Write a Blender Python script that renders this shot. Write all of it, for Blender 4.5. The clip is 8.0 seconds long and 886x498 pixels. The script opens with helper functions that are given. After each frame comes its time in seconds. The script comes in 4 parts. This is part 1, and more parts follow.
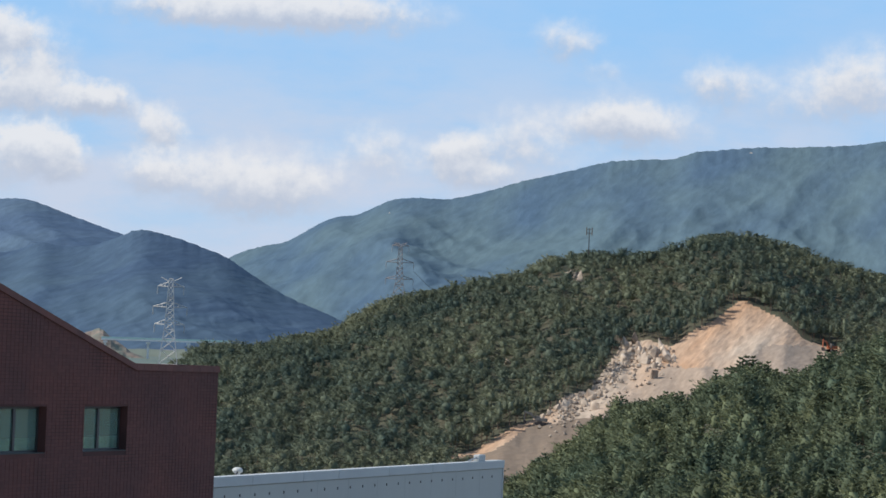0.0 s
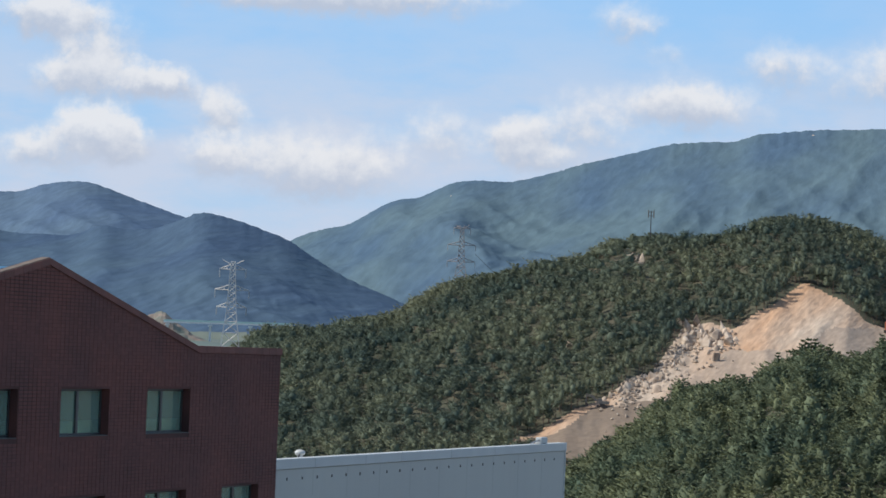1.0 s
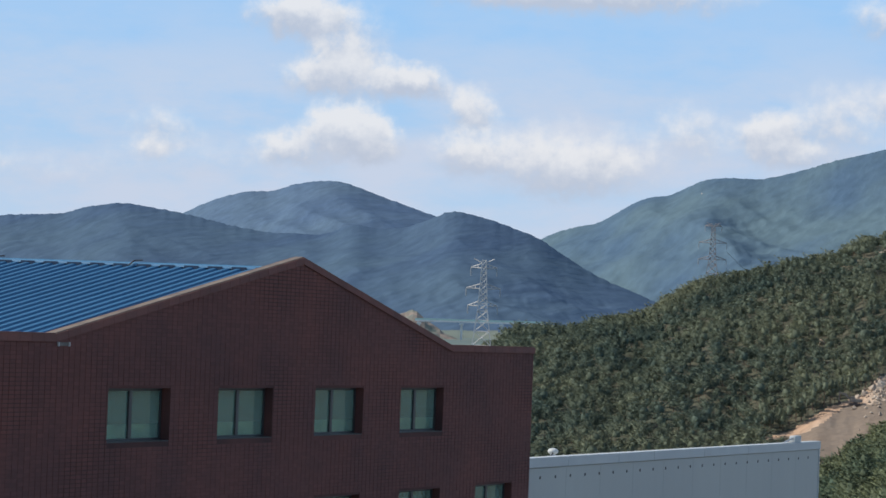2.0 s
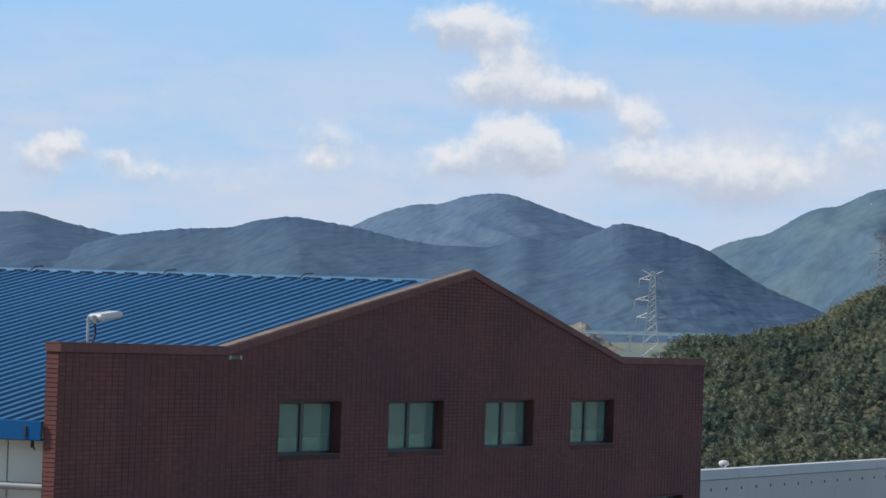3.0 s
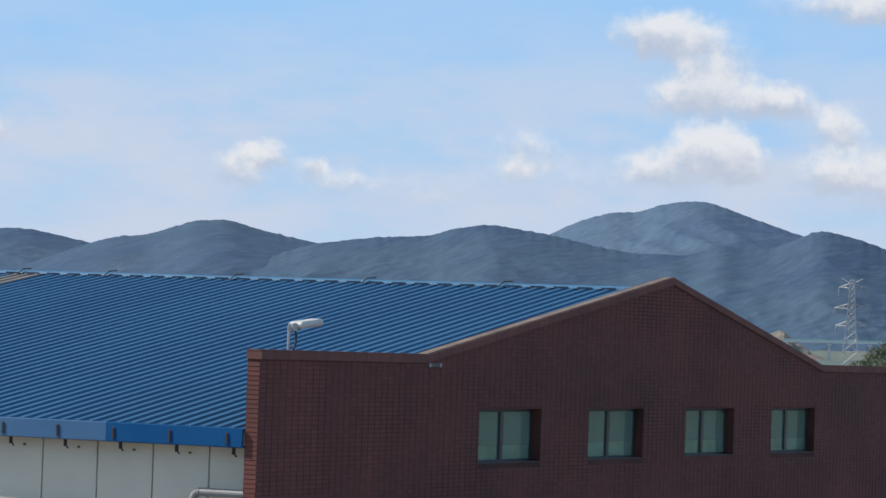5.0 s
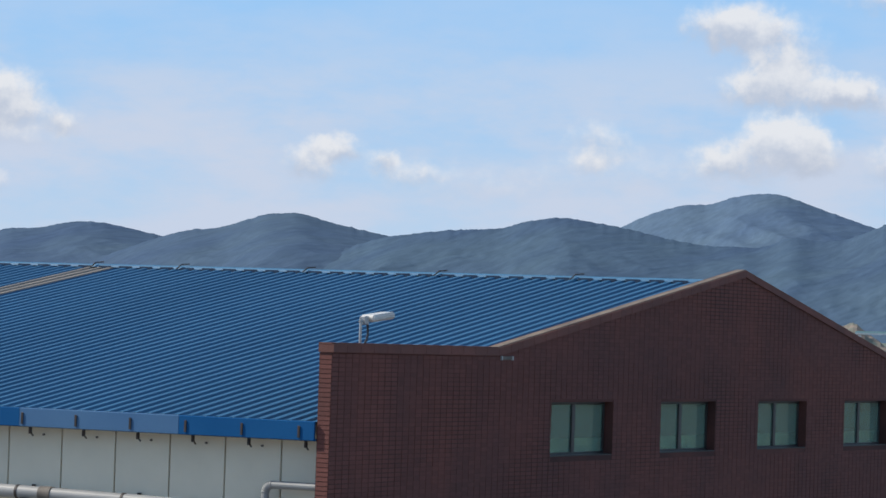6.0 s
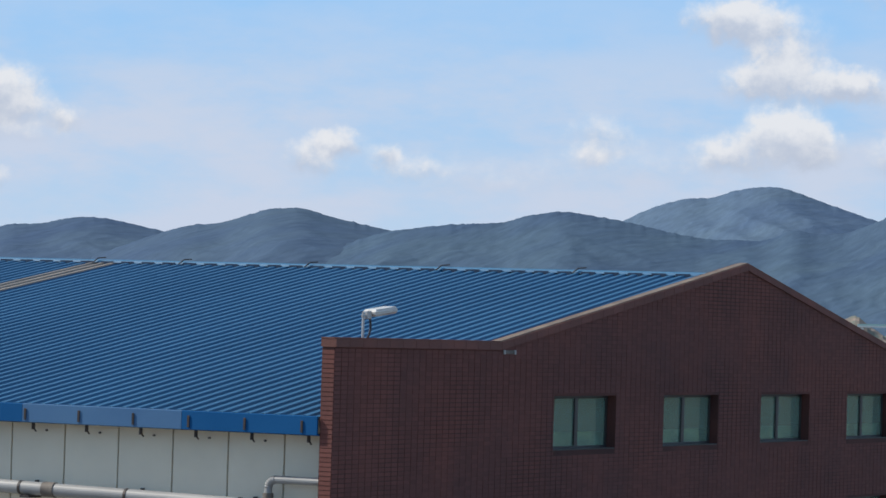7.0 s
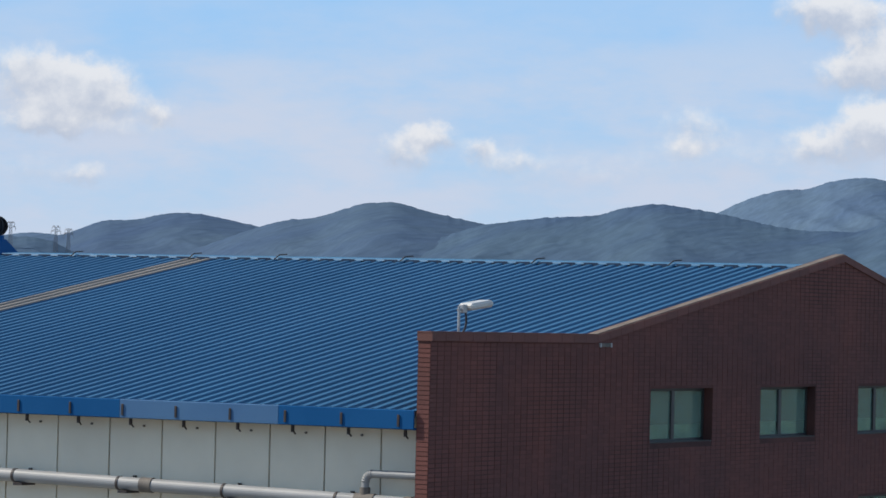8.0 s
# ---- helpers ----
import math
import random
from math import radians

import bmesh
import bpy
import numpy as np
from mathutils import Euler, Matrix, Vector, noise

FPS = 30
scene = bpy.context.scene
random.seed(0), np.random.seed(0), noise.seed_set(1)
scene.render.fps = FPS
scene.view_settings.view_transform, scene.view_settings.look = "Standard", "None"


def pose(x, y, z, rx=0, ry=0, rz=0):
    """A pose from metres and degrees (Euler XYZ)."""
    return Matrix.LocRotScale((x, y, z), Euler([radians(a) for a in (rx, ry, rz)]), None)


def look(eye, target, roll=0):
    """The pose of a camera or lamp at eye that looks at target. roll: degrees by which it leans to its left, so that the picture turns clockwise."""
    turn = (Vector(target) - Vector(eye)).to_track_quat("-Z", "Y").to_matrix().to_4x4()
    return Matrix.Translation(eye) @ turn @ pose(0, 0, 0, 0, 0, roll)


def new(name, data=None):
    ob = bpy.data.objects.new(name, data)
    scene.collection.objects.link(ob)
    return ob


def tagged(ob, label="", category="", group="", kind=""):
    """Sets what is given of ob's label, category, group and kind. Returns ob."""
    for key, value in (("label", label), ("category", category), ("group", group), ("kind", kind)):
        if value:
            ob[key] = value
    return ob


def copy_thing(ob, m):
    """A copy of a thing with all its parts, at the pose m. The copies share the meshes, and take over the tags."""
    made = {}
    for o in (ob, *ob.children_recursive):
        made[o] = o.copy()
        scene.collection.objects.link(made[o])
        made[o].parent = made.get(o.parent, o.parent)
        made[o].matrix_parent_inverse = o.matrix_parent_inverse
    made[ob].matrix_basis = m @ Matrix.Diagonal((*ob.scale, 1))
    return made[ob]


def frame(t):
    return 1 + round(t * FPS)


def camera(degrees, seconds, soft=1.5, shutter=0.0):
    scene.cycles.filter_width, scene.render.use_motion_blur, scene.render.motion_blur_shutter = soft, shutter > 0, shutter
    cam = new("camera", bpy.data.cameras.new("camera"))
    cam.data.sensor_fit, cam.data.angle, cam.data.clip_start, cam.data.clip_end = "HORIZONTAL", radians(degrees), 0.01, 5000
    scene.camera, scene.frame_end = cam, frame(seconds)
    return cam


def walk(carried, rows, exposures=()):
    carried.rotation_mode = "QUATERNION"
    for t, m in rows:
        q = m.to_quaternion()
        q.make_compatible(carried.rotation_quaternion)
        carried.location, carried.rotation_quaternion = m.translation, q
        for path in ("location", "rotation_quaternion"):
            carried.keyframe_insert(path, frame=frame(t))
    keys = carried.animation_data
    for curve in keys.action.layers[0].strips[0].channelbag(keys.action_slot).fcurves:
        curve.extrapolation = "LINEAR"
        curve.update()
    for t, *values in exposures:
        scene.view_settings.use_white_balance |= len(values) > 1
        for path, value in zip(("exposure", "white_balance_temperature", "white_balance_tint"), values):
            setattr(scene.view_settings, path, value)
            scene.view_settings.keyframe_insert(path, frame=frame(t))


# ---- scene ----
cam = camera(13.996, 8.0, soft=1.6)
# seconds, eye x y z, heading, pitch, lean
ROWS = [
    (0.0, -47.241, -26.539, 8.778, -74.542, 1.833, 2.315),
    (0.5, -47.240, -26.534, 8.780, -74.286, 1.813, 2.129),
    (1.0, -47.237, -26.525, 8.772, -73.575, 1.520, 2.315),
    (1.5, -47.236, -26.492, 8.771, -72.351, 1.354, 2.610),
    (2.0, -47.214, -26.477, 8.776, -69.599, 1.337, 2.186),
    (2.2, -47.209, -26.469, 8.775, -68.747, 1.342, 1.959),
    (3.3, -47.197, -26.437, 8.773, -66.465, 1.476, 2.059),
    (3.5, -47.195, -26.437, 8.772, -66.130, 1.496, 2.047),
    (4.0, -47.190, -26.425, 8.778, -65.360, 1.517, 2.084),
    (4.5, -47.188, -26.410, 8.766, -64.584, 1.514, 2.136),
    (5.0, -47.187, -26.398, 8.764, -63.780, 1.459, 2.008),
    (5.2, -47.181, -26.401, 8.764, -63.482, 1.492, 1.607),
    (6.3, -47.176, -26.386, 8.766, -62.509, 1.285, 2.070),
    (6.5, -47.186, -26.378, 8.764, -62.784, 1.282, 1.926),
    (7.0, -47.176, -26.389, 8.765, -62.617, 1.216, 1.742),
    (7.5, -47.170, -26.386, 8.764, -62.014, 1.165, 1.601),
    (8.0, -47.168, -26.371, 8.764, -61.120, 1.075, 1.375),
]
walk(cam, [(t, pose(x, y, z, 90 + pitch, 0, yaw) @ pose(0, 0, 0, 0, 0, lean)) for t, x, y, z, yaw, pitch, lean in ROWS])

# ---- world and sun ----
SUN_TO = Vector((-0.26, 0.66, 0.70)).normalized()
SUN_EL = math.asin(SUN_TO.z)
SUN_AZ = math.atan2(SUN_TO.x, SUN_TO.y)
world = bpy.data.worlds.new("sky")
scene.world = world
world.use_nodes = True
WT = world.node_tree
WT.nodes.clear()


def wn(kind, **props):
    n = WT.nodes.new(kind)
    for k, v in props.items():
        if k == "op":
            n.operation = v
    return n


def wmath(op, a, b=None, c=None, clamp=False):
    n = wn("ShaderNodeMath", op=op)
    n.use_clamp = clamp
    for i, v in enumerate((a, b, c)):
        if v is None:
            continue
        if isinstance(v, (int, float)):
            n.inputs[i].default_value = v
        else:
            WT.links.new(v, n.inputs[i])
    return n.outputs[0]


def wrange(v, a, b, c=0.0, d=1.0):
    n = WT.nodes.new("ShaderNodeMapRange")
    n.interpolation_type = "SMOOTHSTEP"
    WT.links.new(v, n.inputs["Value"])
    for k, x in (("From Min", a), ("From Max", b), ("To Min", c), ("To Max", d)):
        n.inputs[k].default_value = x
    return n.outputs["Result"]


def wmix(f, a, b):
    n = WT.nodes.new("ShaderNodeMix")
    n.data_type = "RGBA"
    WT.links.new(f, n.inputs[0])
    for i, v in ((6, a), (7, b)):
        if isinstance(v, tuple):
            n.inputs[i].default_value = (*v, 1)
        else:
            WT.links.new(v, n.inputs[i])
    return n.outputs[2]


sky = WT.nodes.new("ShaderNodeTexSky")
sky.sky_type = "NISHITA"
sky.sun_disc = False
sky.sun_elevation = SUN_EL
sky.sun_rotation = SUN_AZ
sky.air_density, sky.dust_density, sky.ozone_density = 1.0, 0.6, 1.5
SKY_GAIN = 0.10
scaled = WT.nodes.new("ShaderNodeVectorMath")
scaled.operation = "SCALE"
WT.links.new(sky.outputs[0], scaled.inputs[0])
scaled.inputs["Scale"].default_value = SKY_GAIN
coord = WT.nodes.new("ShaderNodeTexCoord")
sep = WT.nodes.new("ShaderNodeSeparateXYZ")
WT.links.new(coord.outputs["Generated"], sep.inputs[0])
DEG = 180 / math.pi
az = wmath("MULTIPLY", wmath("ARCTAN2", wmath("MULTIPLY", sep.outputs[0], -1.0), sep.outputs[1]), DEG)
el = wmath("MULTIPLY", wmath("ARCSINE", sep.outputs[2]), DEG)
flat = WT.nodes.new("ShaderNodeCombineXYZ")
WT.links.new(az, flat.inputs[0])
WT.links.new(el, flat.inputs[1])


def wnoise(vec, scale, detail, rough=0.55):
    n = WT.nodes.new("ShaderNodeTexNoise")
    n.inputs["Scale"].default_value, n.inputs["Detail"].default_value = scale, detail
    n.inputs["Roughness"].default_value = rough
    WT.links.new(vec, n.inputs["Vector"])
    return n


warp = wnoise(flat.outputs[0], 2.6, 7.0, 0.6)
shift = WT.nodes.new("ShaderNodeVectorMath")
shift.operation = "MULTIPLY_ADD"
WT.links.new(warp.outputs["Color"], shift.inputs[0])
shift.inputs[1].default_value = (0.62, 0.46, 0.0)
WT.links.new(flat.outputs[0], shift.inputs[2])
cloud_uv = WT.nodes.new("ShaderNodeVectorMath")
cloud_uv.operation = "ADD"
WT.links.new(shift.outputs[0], cloud_uv.inputs[0])
cloud_uv.inputs[1].default_value = (-0.31, -0.23, 0.0)

# cumulus puffs: heading, elevation, half width, half height, thickness
PUFFS_A = [(-70.6, 5.5, 1.3, 0.22, 0.8), (-72.5, 5.52, 1.3, 0.27, 0.9), (-69.89, 2.86, 0.4, 0.2, 0.6), (-70.96, 2.86, 0.98, 0.38, 0.62), (-71.78, 2.54, 0.71, 0.31, 0.6), (-73.45, 3.5, 0.38, 0.29, 0.45), (-74.72, 3.36, 0.32, 0.2, 0.95), (-75.09, 2.99, 0.4, 0.14, 0.6), (-75.7, 3.72, 0.5, 0.32, 0.62), (-77.2, 4.05, 0.54, 0.27, 0.75), (-77.7, 3.86, 0.75, 0.24, 0.6), (-76.39, 5.21, 0.38, 0.25, 0.7), (-77.04, 4.72, 0.25, 0.12, 0.45), (-78.75, 4.65, 0.4, 0.27, 0.6), (-80.32, 4.43, 0.98, 0.36, 0.6), (-81.1, 4.9, 0.5, 0.4, 0.62)]
PUFFS_B = [(-67.08, 5.04, 0.49, 0.22, 0.95), (-67.72, 4.79, 0.62, 0.27, 0.75), (-67.96, 4.31, 0.4, 0.18, 0.9), (-67.57, 4.07, 0.4, 0.16, 0.6), (-68.2, 3.91, 0.85, 0.2, 0.8), (-69.05, 3.98, 0.36, 0.18, 0.75), (-69.97, 3.6, 0.27, 0.24, 0.95), (-68.0, 3.28, 0.4, 0.21, 0.95), (-67.78, 3.0, 0.62, 0.27, 0.8), (-68.46, 2.98, 0.27, 0.23, 0.6), (-66.94, 2.84, 0.27, 0.16, 0.5), (-65.08, 3.15, 0.4, 0.2, 0.6), (-64.96, 2.77, 0.27, 0.11, 0.45), (-60.91, 2.88, 0.27, 0.14, 0.95), (-60.46, 2.61, 0.29, 0.2, 0.85), (-61.65, 2.7, 0.16, 0.13, 0.65), (-62.14, 2.55, 0.36, 0.14, 0.4)]
PUFFS_C = [(-54.5, 3.83, 0.42, 0.24, 0.95), (-55.45, 3.66, 0.45, 0.21, 0.95), (-54.94, 3.38, 0.8, 0.21, 0.75), (-55.75, 3.2, 0.7, 0.16, 0.6), (-54.78, 2.99, 0.39, 0.16, 0.75), (-55.3, 2.85, 1.0, 0.13, 0.55), (-56.6, 3.05, 0.18, 0.11, 0.6), (-55.42, 2.12, 0.21, 0.14, 0.5), (-54.62, 2.17, 0.54, 0.18, 0.4)]
# thin low banks
PUFFS_D = [(-62.9, 2.35, 1.2, 0.24, 0.36), (-66.0, 2.6, 1.3, 0.28, 0.34), (-72.84, 3.0, 1.2, 0.34, 0.34), (-76.0, 3.2, 1.5, 0.3, 0.3)]
total, lift = None, None
for pa, pe, pw, ph, pd in PUFFS_A + PUFFS_B + PUFFS_C + PUFFS_D:
    off = WT.nodes.new("ShaderNodeVectorMath")
    off.operation = "SUBTRACT"
    WT.links.new(cloud_uv.outputs[0], off.inputs[0])
    off.inputs[1].default_value = (pa, pe, 0)
    rel = WT.nodes.new("ShaderNodeVectorMath")
    rel.operation = "MULTIPLY"
    WT.links.new(off.outputs[0], rel.inputs[0])
    rel.inputs[1].default_value = (1 / pw, 1 / ph, 0)
    dist = WT.nodes.new("ShaderNodeVectorMath")
    dist.operation = "LENGTH"
    WT.links.new(rel.outputs[0], dist.inputs[0])
    m = wrange(dist.outputs["Value"], 2.6, 0.0, 0.0, pd)
    ry = WT.nodes.new("ShaderNodeSeparateXYZ")
    WT.links.new(rel.outputs[0], ry.inputs[0])
    w = wmath("MULTIPLY", m, ry.outputs[1])
    total = m if total is None else wmath("ADD", total, m)
    lift = w if lift is None else wmath("ADD", lift, w)
# thin veil between the puffs, thicker towards the horizon
veil_uv = WT.nodes.new("ShaderNodeVectorMath")
veil_uv.operation = "MULTIPLY"
WT.links.new(flat.outputs[0], veil_uv.inputs[0])
veil_uv.inputs[1].default_value = (0.35, 0.9, 1)
veil = wnoise(veil_uv.outputs[0], 0.9, 7.0, 0.6)
fine = wnoise(flat.outputs[0], 3.4, 8.0, 0.58)
low = wrange(el, 5.6, 2.6)
veil_amt = wmath("MULTIPLY", wrange(veil.outputs[0], 0.28, 0.66), wmath("MULTIPLY_ADD", low, 0.85, 0.22))
haze_col = wmix(wrange(el, -1.0, 7.5), (0.51, 0.655, 0.82), (0.28, 0.56, 0.93))
near_air = wrange(el, 40.0, 9.0)
air = wmix(near_air, scaled.outputs[0], haze_col)
body = wmath("MULTIPLY", total, wmath("MULTIPLY_ADD", fine.outputs[0], 1.5, 0.25))
cover = wrange(body, 0.12, 1.0)
tone = wmath("ADD", wmath("DIVIDE", lift, wmath("ADD", total, 0.15)), wmath("MULTIPLY_ADD", fine.outputs[0], 1.3, -0.65))
puff_col = wmix(wrange(tone, -0.75, 0.55), (0.50, 0.56, 0.68), (0.81, 0.82, 0.85))
with_veil = wmix(veil_amt, air, (0.57, 0.65, 0.80))
final = wmix(wmath("MULTIPLY", cover, 0.92), with_veil, puff_col)
back = WT.nodes.new("ShaderNodeBackground")
WT.links.new(final, back.inputs[0])
back.inputs[1].default_value = 1.0
wout = WT.nodes.new("ShaderNodeOutputWorld")
WT.links.new(back.outputs[0], wout.inputs[0])

sun = new("sun", bpy.data.lights.new("sun", "SUN"))
sun.data.energy, sun.data.angle, sun.data.color = 4.4, radians(0.6), (1.0, 0.93, 0.83)
sun.matrix_world = look(SUN_TO * 300, (0, 0, 0))

# ---- materials ----
def surface(name, c1, c2, scale=3.0, rough=0.7, bump=0.1, metal=0.0, fine=40.0, spec=0.5, stretch=(1, 1, 1), island=0.0, each=0.0, depth=0.01, grain=0.5):
    """Two-scale mottled surface: broad noise mixes c1 and c2, fine noise gives grain and relief."""
    m = bpy.data.materials.new(name)
    m.use_nodes = True
    t = m.node_tree
    b = t.nodes["Principled BSDF"]
    geo = t.nodes.new("ShaderNodeNewGeometry")
    st = t.nodes.new("ShaderNodeVectorMath")
    st.operation = "MULTIPLY"
    t.links.new(geo.outputs["Position"], st.inputs[0])
    st.inputs[1].default_value = stretch
    n1 = t.nodes.new("ShaderNodeTexNoise")
    n2 = t.nodes.new("ShaderNodeTexNoise")
    for n, s in ((n1, scale), (n2, fine)):
        n.inputs["Scale"].default_value, n.inputs["Detail"].default_value = s, 5.0
        t.links.new(st.outputs[0], n.inputs["Vector"])
    ramp = t.nodes.new("ShaderNodeMapRange")
    t.links.new(n1.outputs[0], ramp.inputs["Value"])
    ramp.inputs["From Min"].default_value, ramp.inputs["From Max"].default_value = 0.35, 0.65
    mix = t.nodes.new("ShaderNodeMix")
    mix.data_type = "RGBA"
    t.links.new(ramp.outputs[0], mix.inputs[0])
    mix.inputs[6].default_value, mix.inputs[7].default_value = (*c1, 1), (*c2, 1)
    hsv = t.nodes.new("ShaderNodeHueSaturation")
    t.links.new(mix.outputs[2], hsv.inputs["Color"])
    val = t.nodes.new("ShaderNodeMath")
    val.operation = "MULTIPLY_ADD"
    t.links.new(n2.outputs[0], val.inputs[0])
    val.inputs[1].default_value, val.inputs[2].default_value = grain, 1 - grain / 2
    last = val.outputs[0]
    for amount, src in ((island, geo.outputs["Random Per Island"]), (each, None)):
        if not amount:
            continue
        if src is None:
            src = t.nodes.new("ShaderNodeObjectInfo").outputs["Random"]
        v = t.nodes.new("ShaderNodeMath")
        v.operation = "MULTIPLY_ADD"
        t.links.new(src, v.inputs[0])
        v.inputs[1].default_value, v.inputs[2].default_value = amount, 1 - amount / 2
        w = t.nodes.new("ShaderNodeMath")
        w.operation = "MULTIPLY"
        t.links.new(v.outputs[0], w.inputs[0])
        t.links.new(last, w.inputs[1])
        last = w.outputs[0]
    t.links.new(last, hsv.inputs["Value"])
    t.links.new(hsv.outputs[0], b.inputs["Base Color"])
    b.inputs["Roughness"].default_value, b.inputs["Metallic"].default_value = rough, metal
    b.inputs["Specular IOR Level"].default_value = spec
    if bump:
        bn = t.nodes.new("ShaderNodeBump")
        bn.inputs["Strength"].default_value, bn.inputs["Distance"].default_value = bump, depth
        t.links.new(n2.outputs[0], bn.inputs["Height"])
        t.links.new(bn.outputs[0], b.inputs["Normal"])
    return m


BRICK = surface("brick_red", (0.176, 0.059, 0.046), (0.125, 0.048, 0.042), 0.45, 0.85, 0.3, fine=30, island=0.22, each=0.22)
MORTAR = surface("mortar_dark", (0.138, 0.052, 0.042), (0.062, 0.028, 0.025), 0.55, 0.95, 0.3)
COPING = surface("coping_brown", (0.19, 0.070, 0.054), (0.145, 0.060, 0.049), 1.0, 0.8, 0.3, each=0.2)
COPING_TOP = surface("coping_mortar_top", (0.211, 0.167, 0.130), (0.136, 0.105, 0.087), 1.5, 0.9, 0.4)
ROOF_BLUE = surface("roof_blue_paint", (0.020, 0.104, 0.216), (0.026, 0.119, 0.240), 0.35, 0.55, 0.0, fine=2.5, spec=0.25, grain=0.14, stretch=(0.3, 1, 1))
ROOF_CAP = surface("ridge_cap_blue", (0.034, 0.165, 0.31), (0.030, 0.145, 0.28), 0.6, 0.5, 0.0, spec=0.3, grain=0.15)
FASCIA = surface("fascia_blue", (0.006, 0.080, 0.228), (0.009, 0.090, 0.245), 0.8, 0.6, 0.0, spec=0.1, grain=0.15)
FASCIA_PALE = surface("fascia_pale_blue", (0.056, 0.140, 0.280), (0.068, 0.160, 0.300), 0.8, 0.5, 0.0, spec=0.25, grain=0.15)
SKYLIGHT = surface("skylight_fibreglass", (0.255, 0.226, 0.190), (0.165, 0.158, 0.148), 1.5, 0.6, 0.1, fine=12, stretch=(0.4, 6, 1))
PANEL = surface("panel_white", (0.76, 0.705, 0.575), (0.69, 0.64, 0.525), 0.5, 0.6, 0.0, fine=3, each=0.07, grain=0.10)
SEAM = surface("seam_dark", (0.05, 0.05, 0.05), (0.07, 0.07, 0.06), 2.0, 0.9, 0.0)
PIPE = surface("pipe_grey_white", (0.31, 0.315, 0.315), (0.25, 0.258, 0.262), 0.9, 0.5, 0.03, each=0.1, grain=0.2)
COUPLING = surface("coupling_brown_grey", (0.10, 0.09, 0.08), (0.16, 0.14, 0.12), 5, 0.7, 0.1)
IRON = surface("iron_dark", (0.02, 0.02, 0.025), (0.05, 0.035, 0.03), 6, 0.6, 0.1)
CLOSURE = surface("closure_dark_blue", (0.008, 0.03, 0.07), (0.012, 0.04, 0.085), 2, 0.8, 0.0)
STEEL = surface("galvanised_steel", (0.45, 0.46, 0.47), (0.36, 0.37, 0.38), 3, 0.45, 0.05, metal=0.4)
LAMP_WHITE = surface("lamp_white", (0.561, 0.561, 0.535), (0.493, 0.484, 0.459), 4, 0.4, 0.02)
CABLE = surface("cable_black", (0.015, 0.016, 0.025), (0.02, 0.02, 0.03), 4, 0.5, 0.0)
FRAME = surface("frame_dark", (0.016, 0.018, 0.02), (0.03, 0.03, 0.03), 4, 0.45, 0.02)
DIM = surface("pale_sheet", (0.86, 0.85, 0.54), (0.40, 0.50, 0.44), 1.5, 0.9, 0.0, stretch=(0.8, 1, 1.6), grain=0.2)
# near-black colour that stands in for the unlit room behind the lower panes
ROOM = surface("room_shade", (0.03, 0.035, 0.035), (0.045, 0.05, 0.045), 0.9, 0.9, 0.0)
SHED = surface("shed_panel_grey", (0.46, 0.465, 0.43), (0.42, 0.425, 0.40), 0.25, 0.55, 0.0, fine=2, stretch=(1, 1, 0.15), grain=0.10)
SHED_CAP = surface("shed_flashing", (0.52, 0.54, 0.53), (0.46, 0.48, 0.48), 0.5, 0.5, 0.0, grain=0.15)
# pale ground out of view, added to bounce warm sunlight onto the walls
BOUNCE_GROUND = surface("unseen_bounce_ground", (0.22, 0.205, 0.175), (0.17, 0.16, 0.14), 0.15, 0.9, 0.2, fine=2.0)
EARTH = surface("soil_grass", (0.05, 0.06, 0.025), (0.075, 0.065, 0.04), 0.03, 0.95, 0.5, fine=0.4, depth=0.5)
FOREST_FLOOR = surface("forest_floor", (0.058, 0.068, 0.042), (0.085, 0.078, 0.050), 0.03, 0.95, 0.5, fine=0.4, depth=0.5)
FIELD = surface("valley_fields", (0.085, 0.128, 0.120), (0.135, 0.160, 0.130), 0.006, 0.95, 0.0, fine=0.05)
CUT = surface("bare_granite_soil", (0.43, 0.265, 0.16), (0.43, 0.35, 0.275), 0.05, 0.95, 0.9, fine=0.75, depth=0.5, grain=1.1, stretch=(0.16, 1, 0.35))
CUT_GREY = surface("graded_grey_gravel", (0.30, 0.25, 0.205), (0.35, 0.27, 0.205), 0.03, 0.95, 0.5, fine=0.9, depth=0.4, grain=0.9, stretch=(0.2, 1, 0.5))
SPOIL = surface("spoil_heap_brown", (0.205, 0.155, 0.112), (0.17, 0.135, 0.105), 0.04, 0.95, 0.7, fine=0.5, depth=0.5, grain=0.5)
ROCK = surface("granite", (0.60, 0.50, 0.40), (0.27, 0.205, 0.155), 0.3, 0.9, 0.6, fine=1.2, depth=0.3, each=0.5)
# earth colour with distance haze put in: duller and greyer than CUT
BANK = surface("hazed_bare_earth", (0.27, 0.20, 0.165), (0.12, 0.15, 0.13), 0.09, 0.95, 0.5, fine=0.4, depth=0.6)
ROCK_DARK = surface("weathered_grey_rock", (0.20, 0.185, 0.18), (0.12, 0.11, 0.11), 0.3, 0.9, 0.6, fine=1.0, depth=0.3, each=0.3)
LATTICE_DULL = surface("pylon_steel_dull", (0.30, 0.27, 0.27), (0.24, 0.22, 0.22), 0.3, 0.7, 0.0)
PINE = surface("pine_needles", (0.086, 0.126, 0.106), (0.206, 0.230, 0.154), 0.022, 0.75, 0.0, fine=0.22, spec=0.15, island=0.4, grain=0.7)
